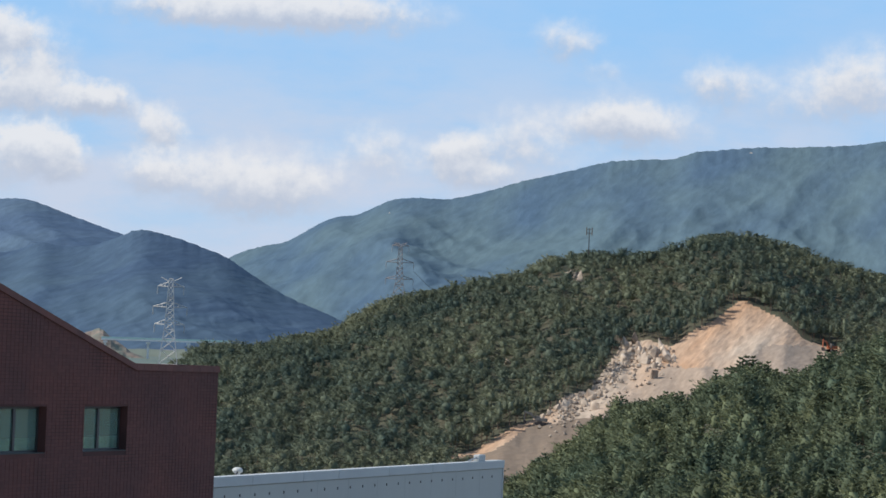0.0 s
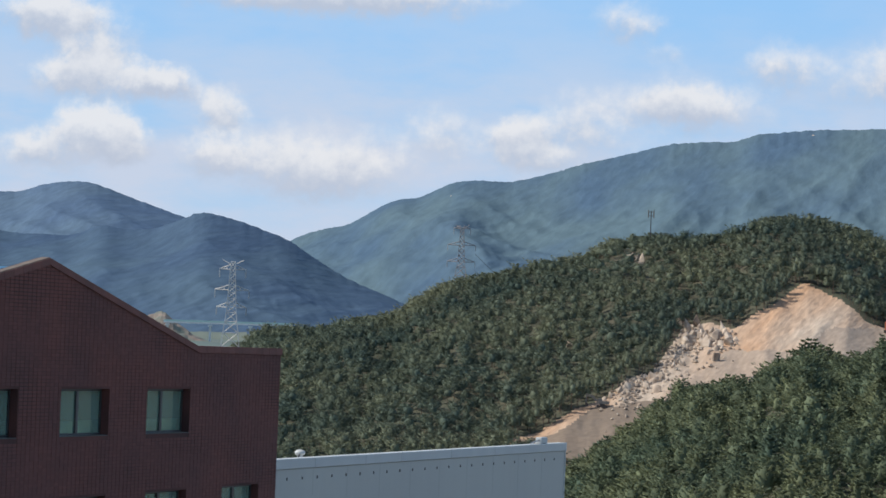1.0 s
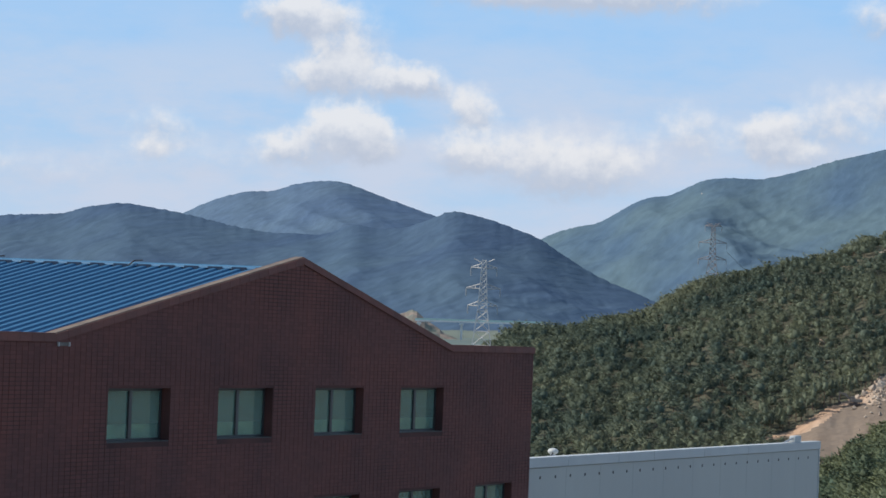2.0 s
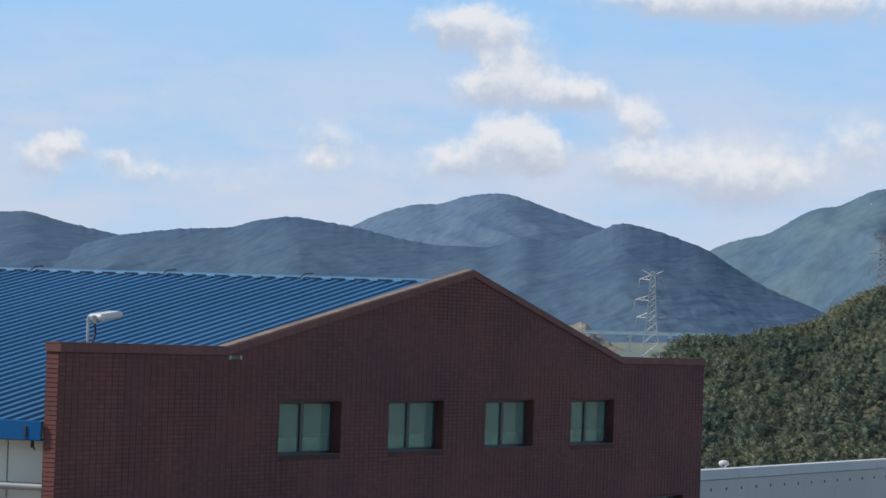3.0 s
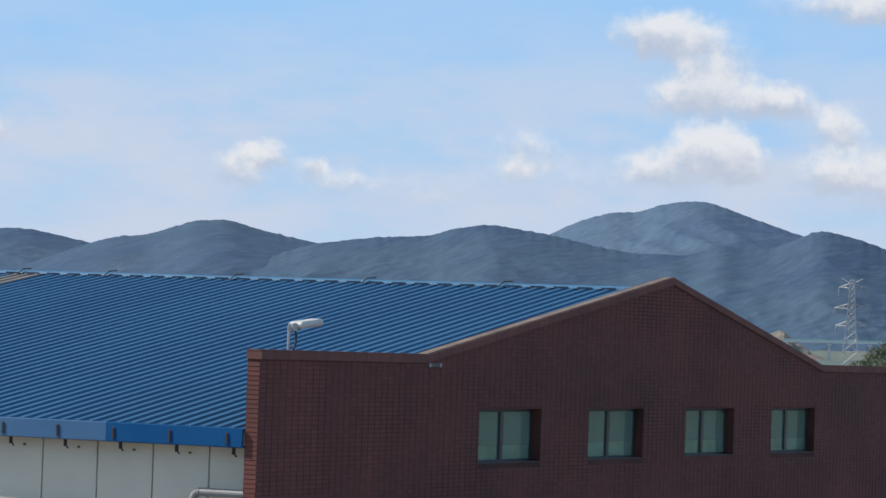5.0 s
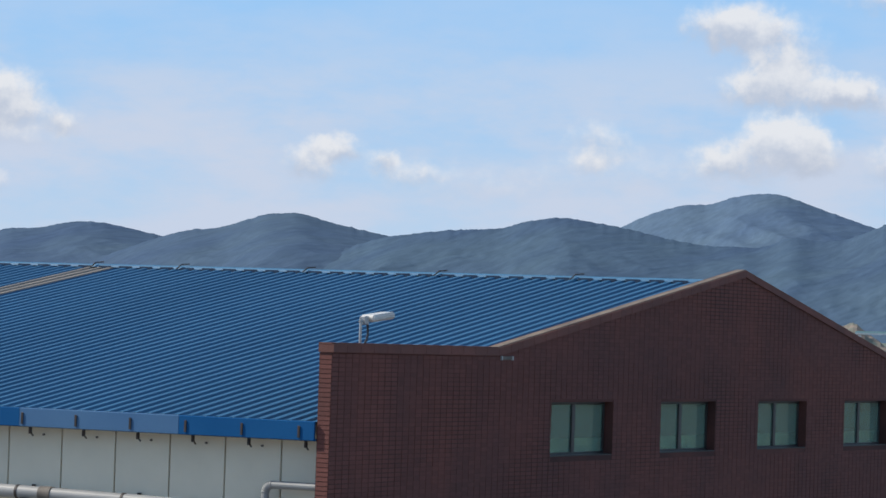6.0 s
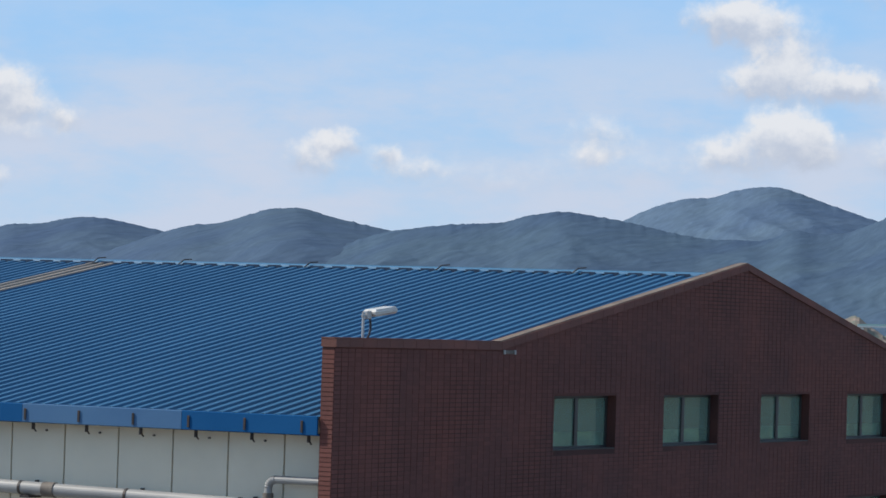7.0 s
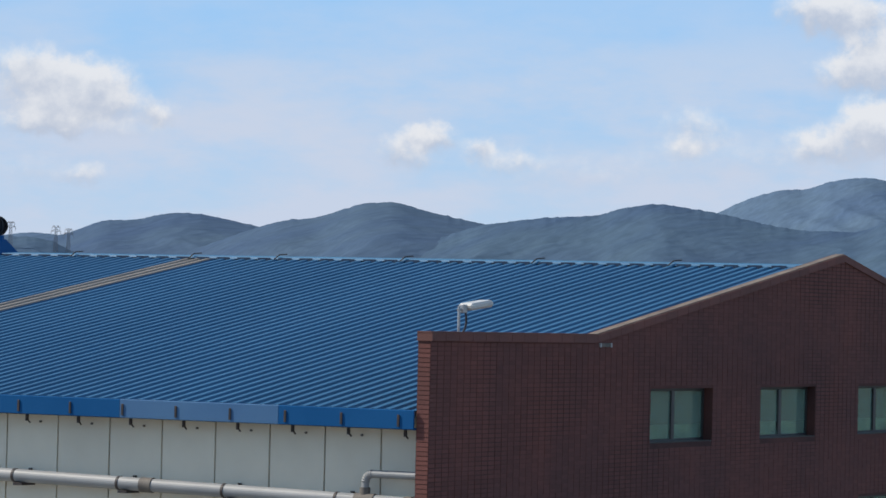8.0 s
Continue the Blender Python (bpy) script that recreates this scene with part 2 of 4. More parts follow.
PINE_NEAR = surface("pine_needles_light", (0.090, 0.132, 0.094), (0.182, 0.210, 0.122), 0.03, 0.75, 0.0, fine=0.24, spec=0.15, island=0.6, grain=0.9)
def translucent(m, share):
    """Thin needles let part of the light through."""
    t = m.node_tree
    b, out = t.nodes["Principled BSDF"], t.nodes["Material Output"]
    tr, mx = t.nodes.new("ShaderNodeBsdfTranslucent"), t.nodes.new("ShaderNodeMixShader")
    t.links.new(b.inputs["Base Color"].links[0].from_socket, tr.inputs["Color"])
    mx.inputs[0].default_value = share
    t.links.new(b.outputs[0], mx.inputs[1])
    t.links.new(tr.outputs[0], mx.inputs[2])
    t.links.new(mx.outputs[0], out.inputs["Surface"])


translucent(PINE, 0.35)
translucent(PINE_NEAR, 0.35)
BARK = surface("pine_bark", (0.19, 0.13, 0.095), (0.13, 0.09, 0.07), 1.0, 0.95, 0.2)
LATTICE = surface("pylon_steel", (0.626, 0.609, 0.583), (0.505, 0.496, 0.487), 0.3, 0.6, 0.0)
CONCRETE = surface("pier_concrete", (0.74, 0.74, 0.72), (0.66, 0.66, 0.65), 0.2, 0.9, 0.0, grain=0.2)
BARRIER = surface("barrier_green", (0.45, 0.62, 0.57), (0.50, 0.66, 0.60), 0.05, 0.7, 0.0, grain=0.2)
ORANGE = surface("machine_orange", (0.42, 0.12, 0.05), (0.34, 0.10, 0.045), 1, 0.6, 0.0)
MACHINE = surface("machine_grey", (0.16, 0.15, 0.13), (0.10, 0.09, 0.09), 1, 0.6, 0.0)


def glass(name, tint):
    m = bpy.data.materials.new(name)
    m.use_nodes = True
    b = m.node_tree.nodes["Principled BSDF"]
    b.inputs["Base Color"].default_value = (*tint, 1)
    b.inputs["Roughness"].default_value = 0.03
    b.inputs["IOR"].default_value = 1.5
    b.inputs["Transmission Weight"].default_value = 0.8
    b.inputs["Specular IOR Level"].default_value = 0.6
    n = m.node_tree.nodes.new("ShaderNodeTexNoise")
    n.inputs["Scale"].default_value = 1.2
    bn = m.node_tree.nodes.new("ShaderNodeBump")
    bn.inputs["Strength"].default_value, bn.inputs["Distance"].default_value = 0.08, 0.02
    m.node_tree.links.new(n.outputs[0], bn.inputs["Height"])
    m.node_tree.links.new(bn.outputs[0], b.inputs["Normal"])
    return m


GLASS = glass("teal_coated_glass", (0.54, 0.82, 0.71))


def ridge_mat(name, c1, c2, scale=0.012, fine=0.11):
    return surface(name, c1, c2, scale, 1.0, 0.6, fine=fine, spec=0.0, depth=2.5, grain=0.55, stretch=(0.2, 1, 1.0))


# distance haze mixed into the base colours; HAZE_M is darkened for cloud shade too
HAZE_R = ridge_mat("woods_haze_blue_green", (0.074, 0.123, 0.184), (0.102, 0.157, 0.190))
HAZE_M = ridge_mat("woods_haze_dusky", (0.062, 0.101, 0.166), (0.078, 0.124, 0.176))
HAZE_P = ridge_mat("woods_haze_pale", (0.088, 0.138, 0.218), (0.104, 0.158, 0.222))
HAZE_L = ridge_mat("woods_haze_left", (0.066, 0.105, 0.174), (0.080, 0.124, 0.180))


# ---- mesh helpers ----
def mesh_from(name, verts, faces, mats, smooth=False):
    me = bpy.data.meshes.new(name)
    me.from_pydata(verts, [], faces)
    for m in mats:
        me.materials.append(m)
    if smooth:
        me.polygons.foreach_set("use_smooth", [True] * len(me.polygons))
    me.update()
    return me


def part(name, bm, material, parent, label="", smooth=False):
    me = bpy.data.meshes.new(name)
    bm.normal_update()
    bm.to_mesh(me)
    bm.free()
    me.materials.append(material)
    if smooth:
        me.polygons.foreach_set("use_smooth", [True] * len(me.polygons))
    ob = new(name, me)
    ob.parent = parent
    if label:
        tagged(ob, label)
    return ob


def thing(name, label, category, at=(0, 0, 0), group="", kind=""):
    ob = tagged(new(name), label, category, group, kind)
    ob.location = at
    return ob


def box(bm, x0, x1, y0, y1, z0, z1, bevel=0.0):
    r = bmesh.ops.create_cube(bm, size=1)
    vs = r["verts"]
    for v in vs:
        v.co = Vector(((x0, x1)[v.co.x > 0], (y0, y1)[v.co.y > 0], (z0, z1)[v.co.z > 0]))
    if bevel:
        es = list({e for v in vs for e in v.link_edges})
        bmesh.ops.bevel(bm, geom=es, offset=bevel, segments=1, affect="EDGES")
    return bm


def boxes(*rows, bevel=0.0):
    bm = bmesh.new()
    for r in rows:
        box(bm, *r, bevel=bevel)
    return bm


def tube(bm, a, b, r1, r2=None, n=10, caps=True):
    a, b = Vector(a), Vector(b)
    q = (b - a).to_track_quat("Z", "Y").to_matrix().to_4x4()
    bmesh.ops.create_cone(bm, cap_ends=caps, segments=n, radius1=r1, radius2=r1 if r2 is None else r2, depth=(b - a).length,
                          matrix=Matrix.Translation((a + b) / 2) @ q)
    return bm


def prism(bm, pts, y0, y1):
    """Extrudes an outline in x, z from y0 to y1."""
    f = [bm.verts.new((x, y0, z)) for x, z in pts]
    k = [bm.verts.new((x, y1, z)) for x, z in pts]
    n = len(pts)
    bm.faces.new(f)
    bm.faces.new(k[::-1])
    for i in range(n):
        bm.faces.new((f[i], k[i], k[(i + 1) % n], f[(i + 1) % n]))
    return bm


def interp(x, table):
    if x <= table[0][0]:
        return table[0][1]
    for (x0, y0), (x1, y1) in zip(table, table[1:]):
        if x <= x1:
            s = (x - x0) / (x1 - x0)
            return y0 + (y1 - y0) * s
    return table[-1][1]


def rounded(x, table, r=0.14):
    return sum(interp(x + r * k / 3, table) for k in range(-3, 4)) / 7


def smooth01(s):
    s = min(1.0, max(0.0, s))
    return s * s * (3 - 2 * s)

# ---- land: one sheet laid out round the lookout by heading and distance ----
EX, EY, EYE = -47.2, -26.5, 8.77
# headings (to the right is more negative) and elevations of the crests
HILL = [(68, -1.9), (69, -1.6), (69.6, -0.7), (70.38, -0.12), (70.72, 0.14), (71.17, 0.21), (71.61, 0.18), (72.14, 0.35), (72.59, 0.42), (72.94, 0.52), (73.29, 0.82), (73.82, 1.05), (74.35, 1.19), (75.24, 1.42), (75.78, 1.51), (76.22, 1.77), (76.84, 1.93), (77.56, 1.9), (78.27, 2.03), (78.79, 2.26), (79.42, 2.26), (80.05, 2.15), (80.68, 1.9), (81.55, 1.71), (83, 1.3), (87, -0.3), (92, -1.9)]
SPUR = [(73.5, -3), (75.02, -2.1), (75.64, -1.79), (75.99, -1.67), (76.43, -1.31), (76.86, -0.93), (77.12, -0.7), (77.47, -0.46), (77.91, -0.4), (78.53, -0.33), (78.88, -0), (79.5, 0.16), (80.12, 0.05), (80.47, 0.29), (80.91, 0.39), (81.59, 0.78), (84, 1.2), (92, 1)]
# outline of the excavated face: heading, share of the way up the hill
CUT_EDGE = [(79.28, 0.731), (79.64, 0.707), (80.28, 0.641), (80.95, 0.651), (80.92, 0.548), (80.13, 0.419), (79.16, 0.359), (78.46, 0.322), (77.92, 0.322), (77.05, 0.248), (76.53, 0.158), (75.73, 0.109), (75.28, 0.168), (74.64, 0.214), (75.44, 0.263), (75.87, 0.308), (76.31, 0.333), (76.57, 0.387), (77.01, 0.424), (77.26, 0.523), (77.52, 0.62), (78.24, 0.581), (78.85, 0.646)]
HILL_BASE, HILL_TOP, SPUR_TOP, VALLEY = 840.0, 1180.0, 770.0, -30.0


def place(a, d, z):
    r = radians(a)
    return (EX - math.sin(r) * d, EY + math.cos(r) * d, z)


def in_cut(a, s):
    inside = False
    j = len(CUT_EDGE) - 1
    for i in range(len(CUT_EDGE)):
        (x0, y0), (x1, y1) = CUT_EDGE[i], CUT_EDGE[j]
        if (y0 > s) != (y1 > s) and a < (x1 - x0) * (s - y0) / (y1 - y0) + x0:
            inside = not inside
        j = i
    return inside


def base_height(a, d):
    if d < 130:
        return 0.0
    if d < 420:
        return VALLEY * smooth01((d - 130) / 290)
    if d < 1300:
        return VALLEY
    return VALLEY + 36 * smooth01((d - 1300) / 1100)


def land_height(a, d):
    z = base_height(a, d)
    if -92 < a < -66 and 380 < d < 1700:
        zc = EYE + HILL_TOP * math.tan(radians(rounded(-a, HILL, 0.08) - 0.20))
        zc = max(zc, VALLEY - 1)
        if d > HILL_BASE:
            s = (d - HILL_BASE) / (HILL_TOP - HILL_BASE)
            if s <= 1:
                h = VALLEY + (zc - VALLEY) * s ** 0.92
            else:
                h = VALLEY + (zc - VALLEY) * (1 - smooth01((d - HILL_TOP) / 420))
            bulge = min(max(s, 0), 1)
            bulge = bulge * (1 - bulge) * 4
            g = noise.noise((a * 0.55 + d * 0.002, d * 0.004, 3.0)) * 16 + (0.4 - abs(noise.noise((a * 1.5 + d * 0.006, d * 0.009, 7.0)))) * 12 + noise.noise((a * 4, d * 0.03, 4.0)) * 2.5
            if 74.2 < -a < 81.3:
                g *= 0.35 + 0.65 * smooth01((s - 0.75) / 0.15) if -a > 76.2 else 0.35 + 0.65 * smooth01((76.2 + a) / 1.5)
            h += g * bulge * 0.5
            if s < 1 and in_cut(-a, s):
                h += 0.25 * noise.noise((a * 5, d * 0.02, 2.0)) + 0.18 * abs(noise.noise((a * 17 + d * 0.03, d * 0.06, 5.0))) + 0.22 * noise.noise((a * 14, d * 0.25, 9.0))
            z = max(z, h)
        zs = EYE + SPUR_TOP * math.tan(radians(rounded(-a, SPUR, 0.1) - 0.45))
        if zs > VALLEY:
            if d <= SPUR_TOP:
                s = max(0.0, (d - 430) / (SPUR_TOP - 430))
                h = VALLEY + (zs - VALLEY) * math.sin(s * math.pi / 2) ** 1.1
            else:
                h = VALLEY + (zs - VALLEY) * (1 - smooth01((d - SPUR_TOP) / 90))
            h += noise.noise((a * 0.9, d * 0.01, 1.0)) * 2.0 * min(1, max(0, (SPUR_TOP - d) / 60))
            z = max(z, h)
    return z


def hill_share(d):
    return (d - HILL_BASE) / (HILL_TOP - HILL_BASE)


heads = [x for x in np.arange(-84.0, -81.2, 0.14)] + [x for x in np.arange(-81.2, -74.4, 0.04)] + [x for x in np.arange(-74.4, -69.0, 0.1)] + [x for x in np.arange(-69.0, -52.0, 0.25)] + [x for x in np.arange(-52.0, 276.0, 4.0)]
rings = [0.05, 2, 8, 20, 40, 70, 100, 130] + [x for x in range(150, 440, 20)] + [x for x in np.arange(440, 840, 8.0)] + [x for x in np.arange(840, 1185, 2.5)] + [1200, 1220, 1250] + [1290, 1340, 1400, 1500, 1600] + [x for x in range(1750, 4990, 250)]
verts = []
for d in rings:
    for a in heads:
        verts.append(place(a, d, land_height(a, d)))
nh, nr = len(heads), len(rings)
# upper edge of the graded and tipped ground
GRADED = [(74.6, -1.6), (75.44, -1.33), (76.1, -0.9), (76.6, -0.78), (77.1, -0.72), (77.5, -0.45), (78.15, 0.1), (79.3, 0.15), (79.82, 0.5), (80.36, 0.55), (80.95, 0.44)]
faces, which = [], []
for i in range(nr - 1):
    for j in range(nh):
        k = (j + 1) % nh
        faces.append((i * nh + j, i * nh + k, (i + 1) * nh + k, (i + 1) * nh + j))
        dm = (rings[i] + rings[i + 1]) / 2
        am = heads[j] + 0.02
        if HILL_BASE < dm < HILL_TOP and am < -69 and in_cut(-am, hill_share(dm)):
            sm = hill_share(dm)
            wob = noise.noise((am * 1.6, dm * 0.02, 6.0)) * 0.10 + noise.noise((am * 4.0, dm * 0.06, 6.0)) * 0.04
            zm = (verts[i * nh + j][2] + verts[(i + 1) * nh + j][2]) / 2
            em = math.degrees(math.atan((zm - EYE) / dm))
            if em < interp(-am, GRADED) + wob * 0.8:
                which.append(5 if -am < 77.1 + wob else 4)
            else:
                which.append(2)
        elif 420 < dm < 1700 and am < -68:
            which.append(1)
        elif dm >= 1700:
            which.append(3)
        else:
            which.append(6 if dm < 130 else 0)
me = mesh_from("ground", verts, faces, [EARTH, FOREST_FLOOR, CUT, FIELD, CUT_GREY, SPOIL, BOUNCE_GROUND], True)
me.polygons.foreach_set("material_index", which)
ground = tagged(new("ground", me), "wooded hills and valley ground with a bare excavated slope", "ground", kind="structure")


# ---- far mountains ----
def ridge(label, table, d, material, depth=900.0, seed=0.0, rough=1.0, power=1.0):
    """A mountain side: crest at distance d, falling towards the lookout over depth metres and away behind."""
    a0, a1 = table[0][0], table[-1][0]
    cols = max(40, int((a1 - a0) / 0.04))
    rows = 110
    vs, fs = [], []
    for i in range(rows + 1):
        s = i / rows
        for j in range(cols + 1):
            a = a0 + (a1 - a0) * j / cols
            crest = EYE + d * math.tan(radians(rounded(a, table))) + 1.5
            tuft = noise.noise((a * 9, seed, 0)) * 1.0 + noise.noise((a * 31, seed, 1)) * 0.8
            if s < 0.85:
                u = s / 0.85
                dist = d - depth * (1 - u)
                z = -4 + (crest + 4) * u ** power
                x, y, _ = place(-a, dist, 0)
                side = radians(a) * d
                wx = noise.noise((side / 420, dist / 500, seed)) * 90 + noise.noise((side / 120, dist / 160, seed + 3)) * 22
                g = 0.0
                for wide, high, slant in ((460.0, 34.0, 0.22), (190.0, 24.0, -0.35), (84.0, 12.0, 0.5), (36.0, 5.5, -0.4), (13.0, 2.6, 0.3)):
                    n = noise.noise(((side + wx + slant * dist) / wide, dist / (wide * 3.2), seed + wide))
                    g += (0.30 - abs(n)) * high
                z += g * rough * min(1.0, (1 - u) * 3.2) ** 0.9 * min(1.0, u * 4) + tuft * u ** 14
            else:
                u = (s - 0.85) / 0.15
                dist, z = d + 300 * u, (crest + tuft) * (1 - u * 0.8)
            vs.append(place(-a, dist, z))
    w = cols + 1
    for i in range(rows):
        for j in range(cols):
            fs.append((i * w + j, (i + 1) * w + j, (i + 1) * w + j + 1, i * w + j + 1))
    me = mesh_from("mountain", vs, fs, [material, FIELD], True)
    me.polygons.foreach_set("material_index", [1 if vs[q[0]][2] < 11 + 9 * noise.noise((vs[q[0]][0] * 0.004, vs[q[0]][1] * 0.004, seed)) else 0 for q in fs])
    return tagged(new("mountain", me), label, "mountain", kind="structure")


RIDGE_R = [(69.6, 0.6), (70.6, 1.2), (71.2, 1.57), (71.55, 1.72), (72.08, 1.83), (72.52, 2.12), (72.78, 2.26), (73.14, 2.29), (73.4, 2.42), (73.76, 2.6), (74.11, 2.62), (74.56, 2.6), (75.1, 2.73), (75.81, 2.97), (76.52, 3.15), (77.14, 3.33), (77.77, 3.38), (78.12, 3.38), (78.48, 3.52), (79.37, 3.62), (80.17, 3.65), (81.06, 3.71), (81.48, 3.8), (84, 3.9), (90, 3.2), (96, 1.5)]
RIDGE_M = [(58.0, 0.2), (60.4, 1), (61.7, 1.45), (62.68, 1.59), (63.58, 1.65), (63.93, 1.77), (64.47, 1.86), (64.83, 1.82), (65.46, 1.73), (66.09, 1.59), (66.72, 1.48), (67.71, 1.47), (68.15, 1.67), (68.6, 1.59), (69.05, 1.65), (69.75, 1.95), (70.3, 1.83), (71.11, 1.56), (71.5, 1.30), (72, 1.0), (73, 0.6), (74.2, 0.3), (76, 0.1)]
RIDGE_P = [(62.5, 0.6), (64.48, 1.36), (65.46, 1.73), (65.9, 1.96), (66.43, 2.12), (66.88, 2.14), (67.23, 2.28), (67.77, 2.35), (68.13, 2.29), (68.68, 2.09), (69.4, 1.86), (70.31, 1.56)]
RIDGE_L2 = [(55.6, 0.15), (56.6, 0.7), (57.5, 1.08), (58.21, 1.34), (58.56, 1.45), (59.1, 1.5), (59.81, 1.75), (60.35, 1.79), (60.89, 1.64), (61.79, 1.46), (62.88, 1.22), (64.5, 0.7), (66, 0.2)]
RIDGE_L3 = [(50, 0.2), (52, 0.6), (54.12, 0.91), (55.18, 1.16), (55.71, 1.38), (56.24, 1.4), (56.77, 1.53), (57.22, 1.53), (57.67, 1.45), (58.21, 1.34), (59.47, 1.04), (61.5, 0.5)]
RIDGE_L4 = [(50, 1.3), (52, 1.25), (54.12, 1.1), (54.56, 1.17), (55.09, 1.13), (55.63, 0.95), (57.5, 0.4)]
RIDGE_L5 = [(50, 1.2), (54.12, 1.08), (54.65, 1.08), (55.01, 1), (55.23, 0.88), (56.2, 0.35)]
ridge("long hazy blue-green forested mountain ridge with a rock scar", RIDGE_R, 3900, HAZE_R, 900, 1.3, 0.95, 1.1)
ridge("dusky blue forested ridge with haze and cloud shade in its colour", RIDGE_M, 3300, HAZE_M, 820, 5.1, 0.55, 1.4)
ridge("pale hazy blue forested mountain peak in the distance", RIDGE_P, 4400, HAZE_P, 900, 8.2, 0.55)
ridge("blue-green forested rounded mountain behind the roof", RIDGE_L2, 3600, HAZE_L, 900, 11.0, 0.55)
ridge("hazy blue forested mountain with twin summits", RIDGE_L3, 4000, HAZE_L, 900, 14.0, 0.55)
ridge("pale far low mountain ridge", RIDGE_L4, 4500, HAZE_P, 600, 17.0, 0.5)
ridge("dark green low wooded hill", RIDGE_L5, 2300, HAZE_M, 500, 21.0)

# ---- brick factory building ----
FX0, FX1 = 0.34, 30.13          # ends of the brick front
PAR, APEX, VL, VR, AX = 8.53, 10.12, 5.93, 24.73, 16.37
factory = thing("factory_building", "brown brick gabled factory building with a blue ribbed metal roof", "building")


def front_top(x):
    return interp(x, [(FX0, PAR), (VL, PAR), (AX, APEX), (VR, PAR), (FX1, PAR)])


# openings of the front: x0, x1, z0, z1
UPPER = [(8.04 + 4.6 * i, 10.56 + 4.6 * i, 6.70, 7.63) for i in range(4)]
LOWER = [(3.55 + 4.6 * i, 5.95 + 4.6 * i, 4.55, 5.51) for i in range(6)]
OPEN = UPPER + LOWER


def front_wall(z0, y0, y1):
    bm = bmesh.new()
    xs = sorted({FX0, VL, AX, VR, FX1} | {o[0] for o in OPEN} | {o[1] for o in OPEN})
    for x0, x1 in zip(xs, xs[1:]):
        spans, z = [], z0
        for o in sorted(OPEN, key=lambda o: o[2]):
            if o[0] <= x0 + 1e-6 and o[1] >= x1 - 1e-6:
                spans.append((z, o[2]))
                z = o[3]
        for a, b in spans:
            prism(bm, [(x0, a), (x1, a), (x1, b), (x0, b)], y0, y1)
        prism(bm, [(x0, z), (x1, z), (x1, front_top(x1)), (x0, front_top(x0))], y0, y1)
    bmesh.ops.remove_doubles(bm, verts=bm.verts, dist=0.0005)
    return bm


wall = part("front_wall", front_wall(0.0, 0.008, 0.22), MORTAR, factory, "brown brick front wall with dark joints")
back_walls = part("rear_wall", boxes((1.0, 29.9, 44.8, 45.0, 0, 7.3), (29.9, 30.1, 0.23, 45.0, 0, 7.5)), PANEL, factory)

# coping: a band proud of the front with a pale mortar top
COPE = [(FX0 - 0.02, VL), (VL, AX), (AX, VR), (VR, FX1 + 0.02)]
for a, b in COPE:
    za, zb = front_top(a), front_top(b)
    n = max(4, int((b - a) / 0.43))
    for i in range(n):
        bm = bmesh.new()
        g = 0.004
        x0, x1 = a + (b - a) * i / n + g, a + (b - a) * (i + 1) / n - g
        z0, z1 = za + (zb - za) * (x0 - a) / (b - a), za + (zb - za) * (x1 - a) / (b - a)
        prism(bm, [(x0, z0 - 0.135), (x1, z1 - 0.135), (x1, z1 - 0.006), (x0, z0 - 0.006)], -0.03, 0.232)
        part("coping_brick", bm, COPING, factory)
    bm = bmesh.new()
    prism(bm, [(a, za - 0.01), (b, zb - 0.01), (b, zb + 0.012), (a, za + 0.012)], 0.0, 0.16 if za != zb else 0.232)
    part("coping_top", bm, COPING_TOP if za != zb else COPING, factory, "weathered mortar on top of the coping")

# gable return behind the front, carrying the sloped coping
bm = bmesh.new()
prism(bm, [(VL, 7.0), (VR, 7.0), (VR, PAR - 0.02), (AX, APEX - 0.02), (VL, PAR - 0.02)], 0.224, 0.285)
part("gable_backing", bm, MORTAR, factory)


# brickwork: courses of bricks proud of the joints
BL, BH = 0.212, 0.0707
brick_rows = []
z = 4.92
while z < APEX:
    x = FX0
    while x < FX1 - 0.01:
        worn = 0.012 if x < FX0 + 10 * BL else 0.005 + 0.008 * max(0.0, min(1.0, 0.35 + 1.6 * noise.noise((x * 0.35, z * 1.1, 2.0))))
        x0, x1 = x + worn, min(x + BL, FX1) - worn
        top = min(front_top(x0), front_top(x1)) - 0.03
        if z + BH - 0.009 < top:
            keep = True
            for o in OPEN:
                if z + BH > o[2] - 0.03 and z < o[3]:
                    if x0 < o[1] and x1 > o[0]:
                        if x0 < o[0] - 0.03:
                            x1 = o[0] - 0.002
                        elif x1 > o[1] + 0.03:
                            x0 = o[1] + 0.002
                        else:
                            keep = False
            if keep:
                brick_rows.append((x0, x1, z + worn * 0.55, z + BH - worn * 0.65))
        x += BL
    z += BH


def brick_mesh(rows):
    vs, fs = [], []
    for x0, x1, z0, z1 in rows:
        k = len(vs)
        y0 = random.uniform(-0.003, 0.002)
        vs += [(x0, y0, z0), (x1, y0, z0), (x1, y0, z1), (x0, y0, z1), (x0, 0.012, z0), (x1, 0.012, z0), (x1, 0.012, z1), (x0, 0.012, z1)]
        fs += [(k, k + 1, k + 2, k + 3), (k, k + 4, k + 5, k + 1), (k + 1, k + 5, k + 6, k + 2), (k + 2, k + 6, k + 7, k + 3), (k + 3, k + 7, k + 4, k)]
    return mesh_from("brickwork", vs, fs, [BRICK])


near = [r for r in brick_rows if r[0] < FX0 + 10 * BL and 6.25 < r[2]]
rest = [r for r in brick_rows if not (r[0] < FX0 + 10 * BL and 6.25 < r[2])]
bw = new("brickwork", brick_mesh(rest))
